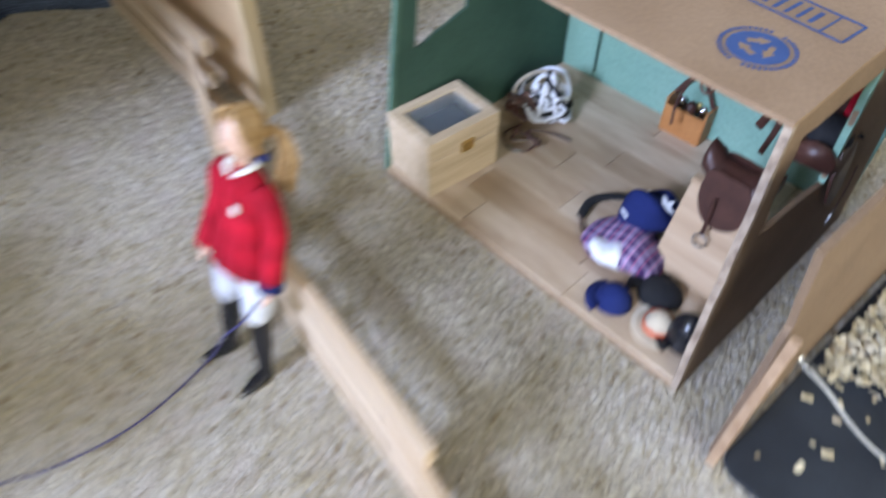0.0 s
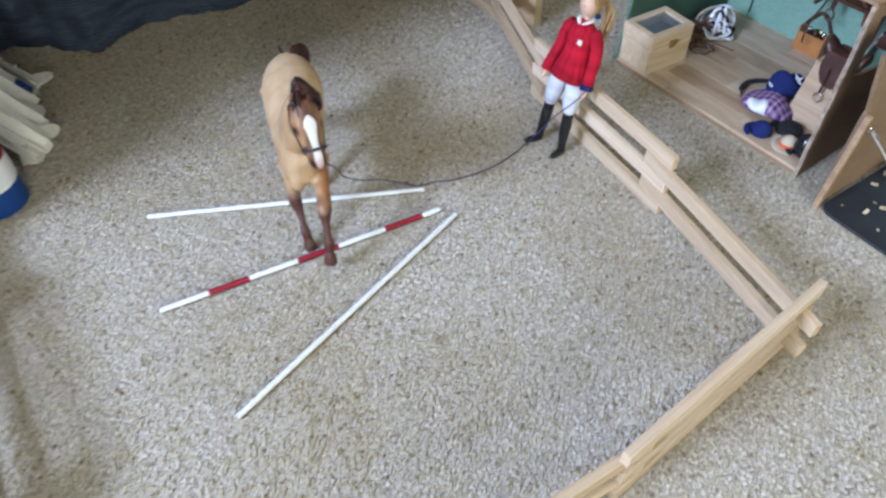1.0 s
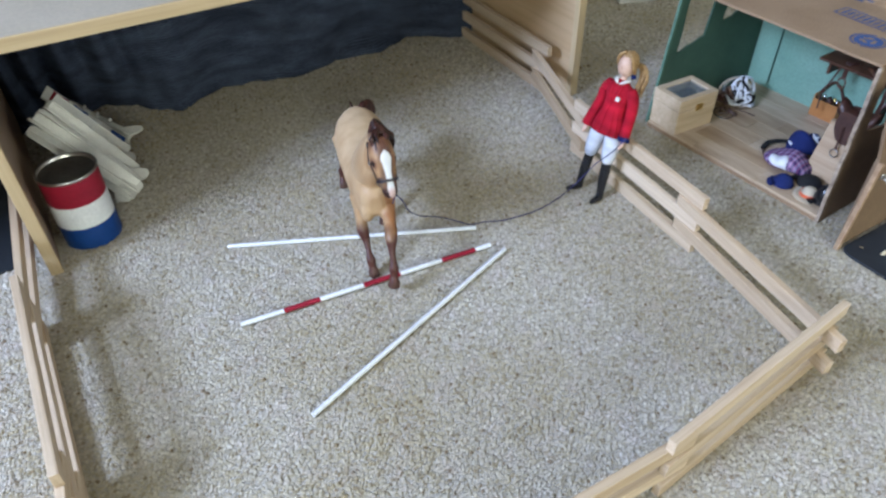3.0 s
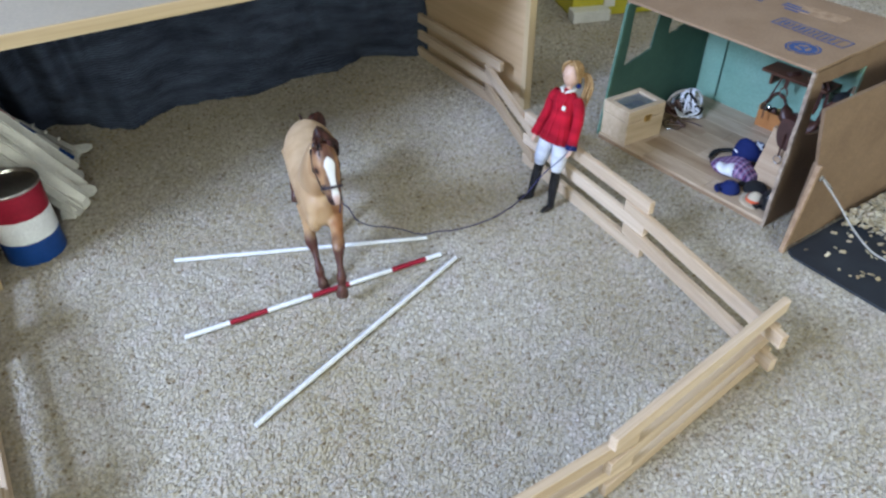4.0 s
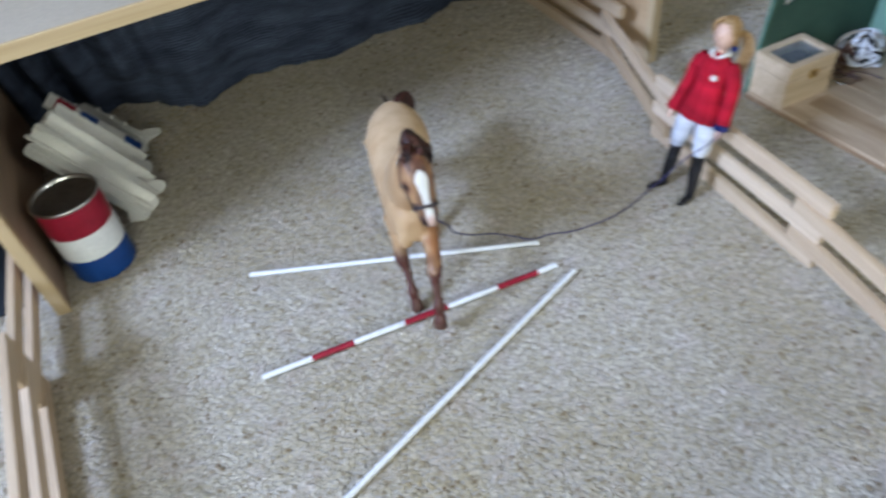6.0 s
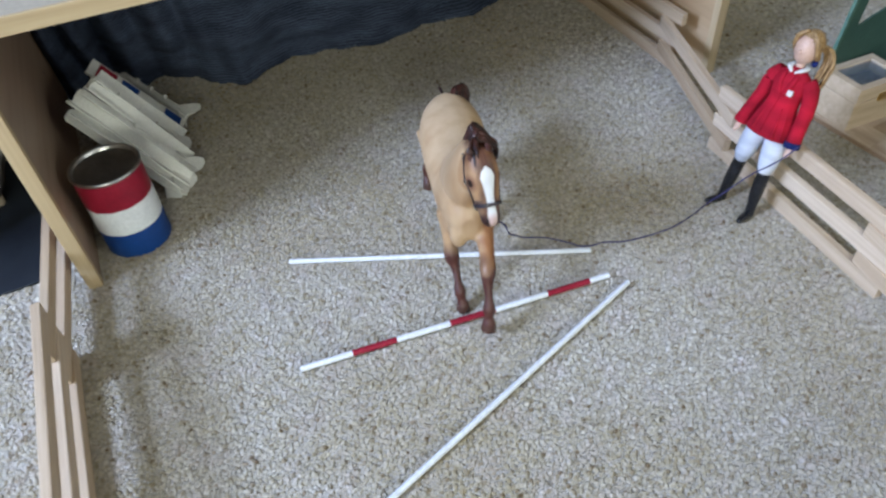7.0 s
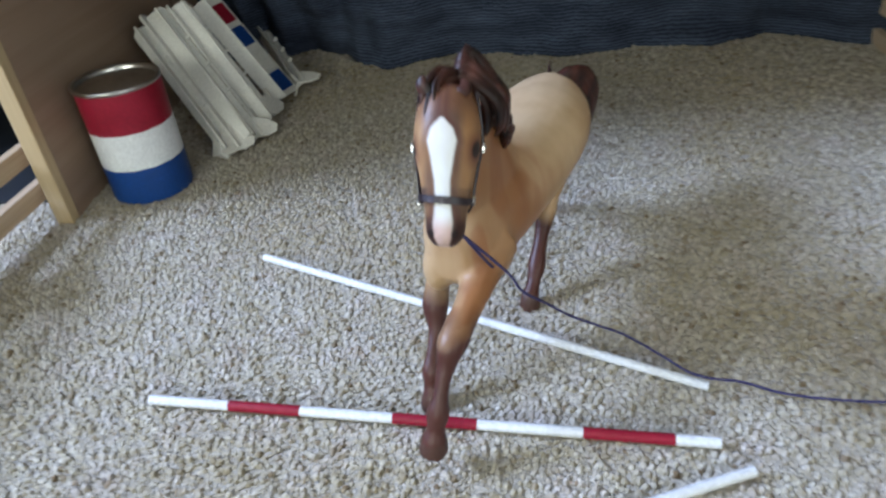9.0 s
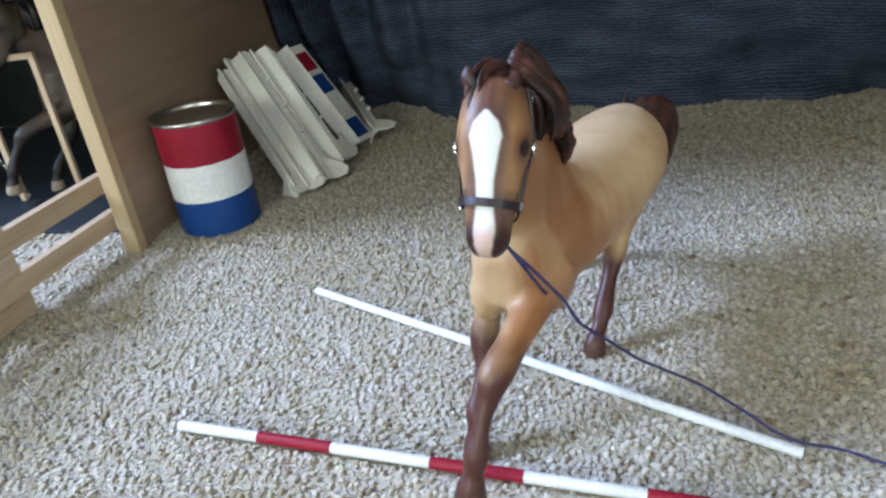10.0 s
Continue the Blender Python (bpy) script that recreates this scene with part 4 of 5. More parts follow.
# planks of the stable floor
PLANKS = []
row_w = SD / 7
for r in range(7):
    x = 0.001
    rng = random.Random(50 + r)
    first = rng.uniform(0.06, 0.2)
    while x < SW - 0.004:
        n = first if x < 0.002 else rng.uniform(0.13, 0.22)
        e = min(x + n, SW - 0.001)
        PLANKS.append((x, e, r * row_w))
        x = e
for x0, x1, y0 in PLANKS:
    part("plank", box(x1 - x0 - 0.0006, row_w - 0.0007, 0.0050, 0.0004, segments=1), PLANK, stable_thing, at=Matrix.Translation(((x0 + x1) / 2, y0 + row_w / 2, FLOOR_TOP - 0.0025)))

# ---- open stall beside the stable ----
stall_at = heading(0.263, 0.345, 0, 0.682, -0.731)


def rounded_mat(x0, x1, y0, y1, r, thick):
    """A flat sheet with rounded corners and a softened upper edge."""
    def outline(inset, z):
        pts = []
        for cx, cy, a0 in ((x1 - r, y1 - r, 0), (x0 + r, y1 - r, 90), (x0 + r, y0 + r, 180), (x1 - r, y0 + r, 270)):
            for i in range(7):
                a = radians(a0 + 15 * i)
                pts.append(Vector((cx + (r - inset) * math.cos(a), cy + (r - inset) * math.sin(a), z)))
        return pts
    return loft([outline(0, 0), outline(0, thick * 0.7), outline(thick * 0.3, thick)])


divider = thing("stall_divider", "tall brown card stall divider with a wooden front post", "stall divider", stall_at)
part("panel", slab(wavy([(0.004, 0.002), (0.42, 0.002), (0.42, 0.284), (-0.006, 0.280), (0.026, 0.176), (0.022, 0.168)], 0.0012, 21), 0.006), CARD_DARKER, divider, at=pose(-0.004, 0, 0, 0, -1.8, 0) @ pose(0, 0, 0, 0, 0, 90))
part("post", box(0.0085, 0.008, 0.176, 0.001, (0, 0, 0.088)), CARD_EDGE, divider, "pale front strip", at=pose(-0.002, -0.002, 0) @ pose(0, 0, 0, -7.0, 0, 0))
part("eyelet", lathe([(0.005, -0.001), (0.006, 0.0), (0.005, 0.001), (0.003, 0.001), (0.003, -0.001)], 14), CHROME, divider, "metal screw eye", at=pose(0.006, 0.024, 0.152, 0, 90, 0))
solo("rubber_mat", rounded_mat(0.002, 0.622, -0.002, 0.478, 0.022, 0.004), RUBBER, "black rubber stall mat lying on the carpet", "mat", stall_at)
tie = thing("tie_rope", "grey braided tie rope hanging from the stall post", "rope", stall_at)
line = [(0.010, 0.026, 0.150, 0.0017), (0.032, 0.055, 0.108, 0.0017), (0.062, 0.082, 0.058, 0.0017), (0.092, 0.104, 0.022, 0.0017), (0.118, 0.118, 0.008, 0.0017), (0.165, 0.130, 0.0065, 0.0017), (0.24, 0.120, 0.0065, 0.0017)]
part("cord", tube(line, 8, 6), ROPE_GREY, tie)
part("snap", tube([(0.008, 0.025, 0.154, 0.002), (0.014, 0.034, 0.142, 0.003), (0.020, 0.045, 0.131, 0.002)], 8, 4), CHROME, tie, "metal snap hook")


def shavings():
    rng = np.random.default_rng(8)
    bm = bmesh.new()
    for i in range(2300):
        if i < 2230:
            x, y = 0.010 + abs(rng.normal(0.0, 0.062)), rng.uniform(0.10, 0.45)
            if y < 0.13 + 0.5 * x + 0.05 * rng.random():
                continue
            z = 0.0055 + 0.022 * max(0, 1 - x / 0.16) * rng.random()
        else:
            x, y, z = rng.uniform(0.02, 0.30), rng.uniform(0.03, 0.20), 0.0055
        if x > 0.6 or y > 0.46:
            continue
        s = rng.uniform(0.0026, 0.0066)
        m = Matrix.Translation((x, y, z)) @ pose(0, 0, 0, rng.uniform(-40, 40), rng.uniform(-40, 40), rng.uniform(0, 360))
        add(bm, box(s * rng.uniform(1.0, 2.2), s, s * 0.35), m)
    solo("wood_shavings", bm, SHAVING, "pale wood shavings scattered over the black mat", "shavings", stall_at, kind="stuff")


shavings()

# ---- things beyond the stable ----
far = thing("toy_bin", "yellow plastic toy bin with white bars", "toy bin", heading(0.05, 1.66, 0, 0.93, 0.36))
part("body", box(0.50, 0.22, 0.30, 0.012, (0, 0, 0.15)), YELLOW, far)
for x in (-0.13, -0.05, 0.045, 0.16):
    part("bar", box(0.036, 0.008, 0.26, 0.003, (x, -0.113, 0.16)), WHITE_PAINT, far, at=pose(0, 0, 0, 0, 0, 0))
part("foot", box(0.12, 0.05, 0.035, 0.004, (-0.20, -0.13, 0.0175)), WHITE_PAINT, far)

# ---- model horses ----


def limb(rows):
    """Tube for a leg: rows of forward, left, up, radius."""
    return tube(rows, 10, 4, 1.0, (0, 1, 0))


HEAD_A, HEAD_B = Vector((0.077, 0.001, 0.260)), Vector((0.121, 0.009, 0.185))
HEAD_D = (HEAD_B - HEAD_A).normalized()
HEAD_S = Vector((-0.20, 1, 0)).normalized()
HEAD_S = (HEAD_S - HEAD_D * HEAD_S.dot(HEAD_D)).normalized()
HEAD_F = HEAD_D.cross(HEAD_S).normalized()
HEAD_ROWS = [(-0.08, 0.010, 0.012), (0.02, 0.0165, 0.0185), (0.16, 0.0195, 0.0215), (0.32, 0.0206, 0.0215), (0.42, 0.0192, 0.0195), (0.55, 0.0164, 0.0165), (0.70, 0.0146, 0.0140), (0.82, 0.0126, 0.0122), (0.92, 0.0122, 0.0118), (0.98, 0.0100, 0.0098), (1.03, 0.0060, 0.0060)]


def head_size(s):
    return [float(np.interp(s, [r[0] for r in HEAD_ROWS], [r[i] for r in HEAD_ROWS])) for i in (1, 2)]


def head_point(s, t, grow=1.0):
    """A point on the head: s from poll to nose, t round it, 0 on its left, 90 in front."""
    w, h = head_size(s)
    return HEAD_A + (HEAD_B - HEAD_A) * s + HEAD_S * (w * grow * math.cos(radians(t))) + HEAD_F * (h * grow * math.sin(radians(t)))


B0 = -0.011


def horse_solid():
    bm = bmesh.new()
    body = [(-0.218, 0.140, 0.012, 0.016), (-0.208, 0.138, 0.028, 0.028), (-0.186, 0.135, 0.043, 0.0350), (-0.142, 0.132, 0.0500, 0.0415), (-0.082, 0.129, 0.0465, 0.0420), (-0.022, 0.131, 0.0400, 0.0445), (0.020, 0.137, 0.0355, 0.047), (0.045, 0.137, 0.030, 0.041), (0.062, 0.135, 0.023, 0.031), (0.072, 0.133, 0.012, 0.018)]
    add(bm, loft([ring((a, B0 + 0.007 * min(1, max(0, -a / 0.15)), z), (0, 1, 0), (0, 0, 1), w, h, 32) for a, z, w, h in smooth_line(body, 4)]))
    neck = [(-0.006, B0, 0.150, 0.029, 0.045), (0.022, B0, 0.178, 0.0265, 0.043), (0.044, -0.009, 0.210, 0.0220, 0.036), (0.060, -0.005, 0.238, 0.0185, 0.029), (0.072, -0.001, 0.257, 0.0150, 0.021)]
    rings = []
    for i, (a, b, z, w, h) in enumerate(smooth_line(neck, 4)):
        d = Vector((0.55 - 0.010 * i, 0, 0.83 + 0.006 * i))
        rings.append(ring((a, b, z), (0, 1, 0), Vector((0, 1, 0)).cross(d).normalized(), w, h, 32))
    add(bm, loft(rings))
    add(bm, loft([ring(HEAD_A + (HEAD_B - HEAD_A) * s, HEAD_S, HEAD_F, w, h, 32, 0.9) for s, w, h in smooth_line(HEAD_ROWS, 4)]))
    for jaw in (0.012, -0.012):
        add(bm, uv_ball(0.013, 0.007, 0.016, 12, 8, HEAD_A + (HEAD_B - HEAD_A) * 0.26 - HEAD_F * 0.011 + HEAD_S * jaw))
    # shoulders, breast and quarters
    for s in (1, -1):
        add(bm, uv_ball(0.015, 0.0125, 0.022, 14, 10, (0.058, B0 + 0.0145 * s, 0.116)))
        add(bm, uv_ball(0.032, 0.014, 0.040, 14, 10, (0.022, B0 + 0.021 * s, 0.129)))
        add(bm, uv_ball(0.044, 0.019, 0.037, 14, 10, (-0.158, B0 + 0.007 + 0.0225 * s, 0.130)))
    legs = [
        [(0.032, 0.008, 0.128, 0.022), (0.056, 0.008, 0.117, 0.0152), (0.088, 0.007, 0.107, 0.0110), (0.114, 0.004, 0.096, 0.0114), (0.124, 0.002, 0.083, 0.0076), (0.136, 0.001, 0.067, 0.0058), (0.142, 0.000, 0.053, 0.0090), (0.146, -0.001, 0.042, 0.0068), (0.149, -0.002, 0.033, 0.0098), (0.151, -0.003, 0.020, 0.0116)],
        [(0.022, -0.031, 0.125, 0.021), (0.032, -0.034, 0.104, 0.0135), (0.042, -0.036, 0.085, 0.0104), (0.051, -0.036, 0.068, 0.0112), (0.060, -0.033, 0.054, 0.0072), (0.074, -0.032, 0.040, 0.0057), (0.082, -0.031, 0.027, 0.0088), (0.087, -0.030, 0.017, 0.0066), (0.090, -0.029, 0.008, 0.0096), (0.092, -0.029, -0.005, 0.0110)],
        [(-0.160, 0.010, 0.130, 0.028), (-0.138, 0.014, 0.108, 0.021), (-0.120, 0.015, 0.090, 0.0145), (-0.113, 0.015, 0.078, 0.0105), (-0.107, 0.015, 0.070, 0.0108), (-0.090, 0.015, 0.050, 0.0070), (-0.072, 0.015, 0.030, 0.0090), (-0.060, 0.015, 0.018, 0.0066), (-0.052, 0.014, 0.008, 0.0094), (-0.049, 0.014, -0.005, 0.0108)],
        [(-0.165, -0.032, 0.130, 0.028), (-0.152, -0.034, 0.106, 0.020), (-0.152, -0.034, 0.088, 0.0135), (-0.184, -0.038, 0.076, 0.0105), (-0.190, -0.039, 0.068, 0.0106), (-0.194, -0.042, 0.048, 0.0068), (-0.197, -0.045, 0.030, 0.0088), (-0.194, -0.046, 0.018, 0.0066), (-0.188, -0.046, 0.008, 0.0094), (-0.186, -0.046, -0.005, 0.0106)],
    ]
    for rows in legs:
        add(bm, limb(rows))
    me = finish("horse_solid", bm, HORSE_PAINT)
    ob = new("model_horse", me)
    m = ob.modifiers.new("merge", "REMESH")
    m.mode, m.voxel_size = "VOXEL", 0.0021
    m = ob.modifiers.new("relax", "SMOOTH")
    m.factor, m.iterations = 0.5, 12
    done = bpy.data.meshes.new_from_object(ob.evaluated_get(bpy.context.evaluated_depsgraph_get()))
    bpy.data.objects.remove(ob)
    out = bmesh.new()
    out.from_mesh(done)
    bpy.data.meshes.remove(done)
    # the head carries finer markings
    fine = [e for e in out.edges if all(v.co.x > 0.074 and v.co.z > 0.172 for v in e.verts)]
    bmesh.ops.subdivide_edges(out, edges=fine, cuts=1, smooth=0.3, use_grid_fill=True)
    for f in out.faces:
        f.smooth = True
    return out


def locks(rows, strands, spread, seed, n=8):
    """Sculpted hair: several overlapping tapered ridges along a line."""
    rng = random.Random(seed)
    bm = bmesh.new()
    for s in range(strands):
        o = [rng.uniform(-spread, spread) for _ in range(3)]
        k = rng.uniform(0.30, 0.58)
        pts = []
        for i, (a, b, z, r) in enumerate(rows):
            t = i / (len(rows) - 1)
            g = 0.35 + 0.9 * t
            pts.append((a + o[0] * g, b + o[1] * g, z + o[2] * g, r * k))
        add(bm, tube(pts, n, 4, 0.62, (0, 1, 0)))
    for f in bm.faces:
        f.smooth = True
    return bm


def mane():
    """Wind-blown locks rooted along the crest, thrown up and over to the horse's left."""
    rng = random.Random(21)
    crest = smooth_line([(0.066, 0.000, 0.264), (0.048, -0.004, 0.257), (0.030, -0.008, 0.240), (0.018, B0, 0.222), (0.008, B0, 0.210)], 10)
    out = []
    for i in range(64):
        k = i / 63
        p = crest[int(k * (len(crest) - 1))]
        lift = (0.014 * math.exp(-((k - 0.30) / 0.16) ** 2) + 0.003) * rng.uniform(0.75, 1.25)
        drop = (0.024 + 0.010 * math.sin(5 * k + 1)) * rng.uniform(0.75, 1.1)
        reach = 0.023 + rng.uniform(-0.006, 0.006)
        back = rng.uniform(-0.012, -0.002)
        r = rng.uniform(0.0040, 0.0058)
        out.append(tube([(p[0], p[1] - 0.004, p[2] - 0.004, r * 0.7), (p[0] + back * 0.4, p[1] + 0.006, p[2] + lift, r), (p[0] + back * 0.8, p[1] + reach, p[2] + lift * 0.35 - drop * 0.35, r), (p[0] + back, p[1] + reach + rng.uniform(-0.002, 0.003), p[2] - drop * 0.75, r * 0.8), (p[0] + back * 1.3, p[1] + reach + rng.uniform(-0.004, 0.002), p[2] - drop, r * 0.25)], 7, 4, 0.65, (0, 1, 0)))
    return out


def horse(label, at, coat):
    bm = horse_solid()
    n_body = len(bm.faces)
    hair = mane() + [
        locks([(-0.198, B0 + 0.012, 0.155, 0.010), (-0.212, 0.012, 0.161, 0.014), (-0.226, 0.022, 0.154, 0.016), (-0.233, 0.027, 0.137, 0.016), (-0.234, 0.026, 0.122, 0.013), (-0.230, 0.023, 0.104, 0.006)], 18, 0.0085, 6),
        locks([(-0.202, -0.004, 0.154, 0.006), (-0.218, -0.008, 0.161, 0.006), (-0.230, -0.012, 0.166, 0.003)], 2, 0.002, 9),
    ]
    fore = [(0.066, 0.000, 0.268, 0.008), (0.078, -0.003, 0.271, 0.0075), (0.089, -0.005, 0.266, 0.0062), (0.0955, -0.004, 0.255, 0.0026)]
    hair.append(locks(fore, 20, 0.0070, 8))
    for g in (1, -1):
        base = head_point(0.0, 90 - g * 40, 0.95)
        # the left ear is laid back into the mane
        tip = base + (HEAD_S * -0.002 + Vector((-0.010, 0, 0.005)) if g > 0 else HEAD_S * -0.004 + Vector((-0.003, 0, 0.0105)))
        mid = (base + tip) / 2 + HEAD_S * (0.002 * g)
        hair.append(tube([(*base, 0.0042), (*mid, 0.0046), (*tip, 0.0014)], 10, 5, 0.6, (1, 0, 0.4)))
    for h in hair:
        add(bm, h)
    bmesh.ops.recalc_face_normals(bm, faces=bm.faces)
    bm.faces.ensure_lookup_table()
    me = bpy.data.meshes.new("model_horse")
    bm.to_mesh(me)
    bm.free()
    me.materials.append(HORSE_PAINT)
    for p in me.polygons:
        p.use_smooth = True
    # paint layer, with some light and shade put into the coat colour
    base, shade, points, hoof, face, white, pink = [np.array(c) for c in coat]
    layer = me.color_attributes.new("paint", "FLOAT_COLOR", "POINT")
    body_verts = set()
    for p in me.polygons:
        if p.index < n_body:
            body_verts.update(p.vertices)
    length = (HEAD_B - HEAD_A).length
    eyes = [head_point(0.36, 22), head_point(0.36, 158)]
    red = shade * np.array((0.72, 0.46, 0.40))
    cols = np.ones((len(me.vertices), 4))

    def mix(c, d, k):
        k = min(max(k, 0.0), 1.0)
        return c * (1 - k) + d * k

    for v in me.vertices:
        co = v.co
        if v.index not in body_verts:
            c = points * (0.56 + 1.0 * noise.noise(Vector((co.x * 60, co.y * 240, co.z * 60))))
            cols[v.index, :3] = np.clip(c, 0, 1)
            continue
        n1, n2 = noise.noise(co * 22), noise.noise(co * 60)
        c = mix(base, shade, 0.35 + 0.8 * n1 + 0.35 * n2)
        # paler cream towards the back: a highlight put into the coat colour
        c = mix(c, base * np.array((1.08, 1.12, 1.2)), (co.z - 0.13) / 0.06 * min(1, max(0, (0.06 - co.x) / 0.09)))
        streak = noise.noise(Vector((co.x * 70, co.y * 70, co.z * 14)))
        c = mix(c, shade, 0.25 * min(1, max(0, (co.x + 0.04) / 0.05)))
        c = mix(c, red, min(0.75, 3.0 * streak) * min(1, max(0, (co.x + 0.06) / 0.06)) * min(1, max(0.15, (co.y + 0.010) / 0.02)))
        # reddish airbrushing on the left, part of it shade painted into the coat
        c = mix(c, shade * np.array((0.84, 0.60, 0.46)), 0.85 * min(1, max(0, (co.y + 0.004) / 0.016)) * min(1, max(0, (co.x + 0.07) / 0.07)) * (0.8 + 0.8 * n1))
        # neck and chest darkened, shade laid into their colour
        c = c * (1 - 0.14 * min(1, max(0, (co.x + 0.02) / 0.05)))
        # darker coat tone in a band at belly height
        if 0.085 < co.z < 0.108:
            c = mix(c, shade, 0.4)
        # dark poll under the forelock
        if co.z > 0.258 and co.x < 0.094:
            c = mix(c, points * 1.2, (co.z - 0.258) / 0.006)
        # legs
        leg = 0.080 + 0.008 * n2 + (0.022 if co.x > 0.09 else -0.014 if co.x < -0.04 else 0.0)
        if co.z < leg + 0.012:
            c = mix(c, points, (leg + 0.012 - co.z) / 0.018)
        if co.z < (0.034 if co.x > 0.125 else 0.013):
            c = hoof
        # head
        rel = co - HEAD_A
        s, fr, sd = rel.dot(HEAD_D) / length, rel.dot(HEAD_F), rel.dot(HEAD_S)
        w, h = head_size(min(max(s, 0), 1))
        if -0.05 < s < 1.1 and abs(sd) < w * 1.5 and -h * 1.6 < fr < h * 1.6 and co.x > 0.070:
            c = mix(c, shade * np.array((0.84, 0.76, 0.68)), 0.8)
            side = (1.0 if s > 0.62 else 0.80) - 0.70 * min(1, max(0, (abs(sd) - 0.0090) / 0.005)) * (s < 0.62)
            c = mix(c, face, (0.85 + 0.8 * n2 + 0.5 * n1) * side * min(1, max(0, (s - 0.0) / 0.15)))
            brow = 1 - max(0, s - 0.05) / 0.20
            c = mix(c, points * 1.3, 0.60 * brow if fr > -0.3 * h else 0)
            if fr > -0.4 * h:
                half = float(np.interp(s, [0.15, 0.23, 0.31, 0.43, 0.57, 0.71, 0.86, 0.95, 1.0], [0.0, 0.0066, 0.0088, 0.0066, 0.0046, 0.0045, 0.0060, 0.0054, 0.0036]))
                edge = (half + 0.0004 * n2 - abs(sd)) / 0.0012 + 0.5
                snip = white if s < 0.80 else mix(white, pink, (s - 0.80) / 0.1)
                if fr > 0.1 * h:
                    c = mix(c, points * 1.2, 0.75 * (1 - abs(abs(sd) - half - 0.0020) / 0.0034) * (0.8 + 1.0 * n1))
                if fr > 0.15 * h and edge > 0 and half > 0.0005:
                    c = mix(c if s < 0.86 else points * 0.5, snip, edge)
                elif s > 0.80:
                    c = mix(c, points * 0.5, (s - 0.80) / 0.08)
                for nostril in (head_point(0.93, 52), head_point(0.93, 128)):
                    c = mix(c, points * 0.15, (0.0030 - (co - nostril).length) / 0.0010)
                for eye in eyes:
                    c = mix(c, points * 1.5, 0.55 * (0.0135 - (co - eye).length) / 0.0060 if abs(sd) > 0.009 else 0)
                    c = mix(c, points * 0.12, (0.0056 - (co - eye).length) / 0.0016)
            elif s > 0.8:
                c = mix(c, points * 0.5, (s - 0.8) / 0.1)
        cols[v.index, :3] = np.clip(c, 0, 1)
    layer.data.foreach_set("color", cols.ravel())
    ob = new("model_horse", me)
    ob.matrix_basis = at
    return tagged(ob, label, "model horse", "model horses")


BUCKSKIN = ((0.57, 0.405, 0.230), (0.43, 0.265, 0.130), (0.070, 0.022, 0.015), (0.070, 0.032, 0.022), (0.105, 0.062, 0.042), (0.72, 0.73, 0.73), (0.55, 0.40, 0.36))
GREY = ((0.22, 0.195, 0.155), (0.080, 0.068, 0.055), (0.020, 0.017, 0.016), (0.35, 0.30, 0.22), (0.10, 0.09, 0.08), (0.70, 0.68, 0.62), (0.4, 0.3, 0.28))
horse_at = heading(-0.551, 0.2227, 0.0, 0.426, -0.905)
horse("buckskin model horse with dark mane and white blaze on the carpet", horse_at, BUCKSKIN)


def halter():
    h = thing("halter", "dark leather show halter with silver buckles on the model horse", "halter", horse_at)

    def band(name, pts, r, m, flat=0.35, label=""):
        return part(name, tube([(*p, r) for p in pts], 8, 3, flat, tuple(HEAD_F)), m, h, label)

    loop = [head_point(0.70 + 0.012 * math.cos(radians(t)), t, 1.10) for t in range(0, 361, 8)]
    rings = []
    for p, t in zip(loop, range(0, 361, 8)):
        out = (HEAD_S * math.cos(radians(t)) + HEAD_F * math.sin(radians(t))).normalized()
        rings.append([p + HEAD_D * 0.0022, p + HEAD_D * 0.0022 + out * 0.0012, p - HEAD_D * 0.0022 + out * 0.0012, p - HEAD_D * 0.0022])
    part("noseband", loft(rings, True, False), LEATHER_DARK, h)
    for g in (0, 180):
        k = 1 if g == 0 else -1
        part("cheek_strap", tube([(*head_point(0.70, g - k * 4, 1.10), 0.0015), (*head_point(0.48, g - k * 4, 1.04), 0.0015), (*head_point(0.30, g - k * 8, 1.03), 0.0015), (*head_point(0.10, g - k * 2, 1.05), 0.0015), (*head_point(-0.02, g + k * 10, 1.25), 0.0015)], 8, 4, 0.6, (0, 1, 0)), LEATHER_DARK, h)
        for s in (0.70, 0.34, 0.04):
            c = head_point(s, g - k * 4, 1.14 if s > 0.5 else 1.08)
            part("buckle", tube([(*(c + HEAD_D * (0.0028 * math.cos(a)) + HEAD_F * (0.0028 * math.sin(a))), 0.0008) for a in [2 * math.pi * i / 8 for i in range(9)]], 6, 2), CHROME, h, "silver buckle")
        part("chin_strap", tube([(*head_point(0.70, g - k * 8, 1.14), 0.0012), (*head_point(0.78, g - k * 40, 1.2), 0.0012), (*head_point(0.86, 270, 1.35), 0.0012)], 6, 4, 0.7, (0, 1, 0)), LEATHER_DARK, h)
    crown = [head_point(-0.02, t, 1.25) for t in (190, 215, 240, 270, 300, 325, 350)]
    part("crown_strap", tube([(*p, 0.0015) for p in crown], 8, 4, 0.6, (0, 0, 1)), LEATHER_DARK, h)
    part("ring", tube([(*(head_point(0.88, 270, 1.45) + Vector((0.003 * math.cos(a), 0, 0.003 * math.sin(a)))), 0.0008) for a in [2 * math.pi * i / 8 for i in range(9)]], 6, 2), CHROME, h, "silver lead ring")


halter()
ring_at = horse_at @ head_point(0.90, 285, 1.5)

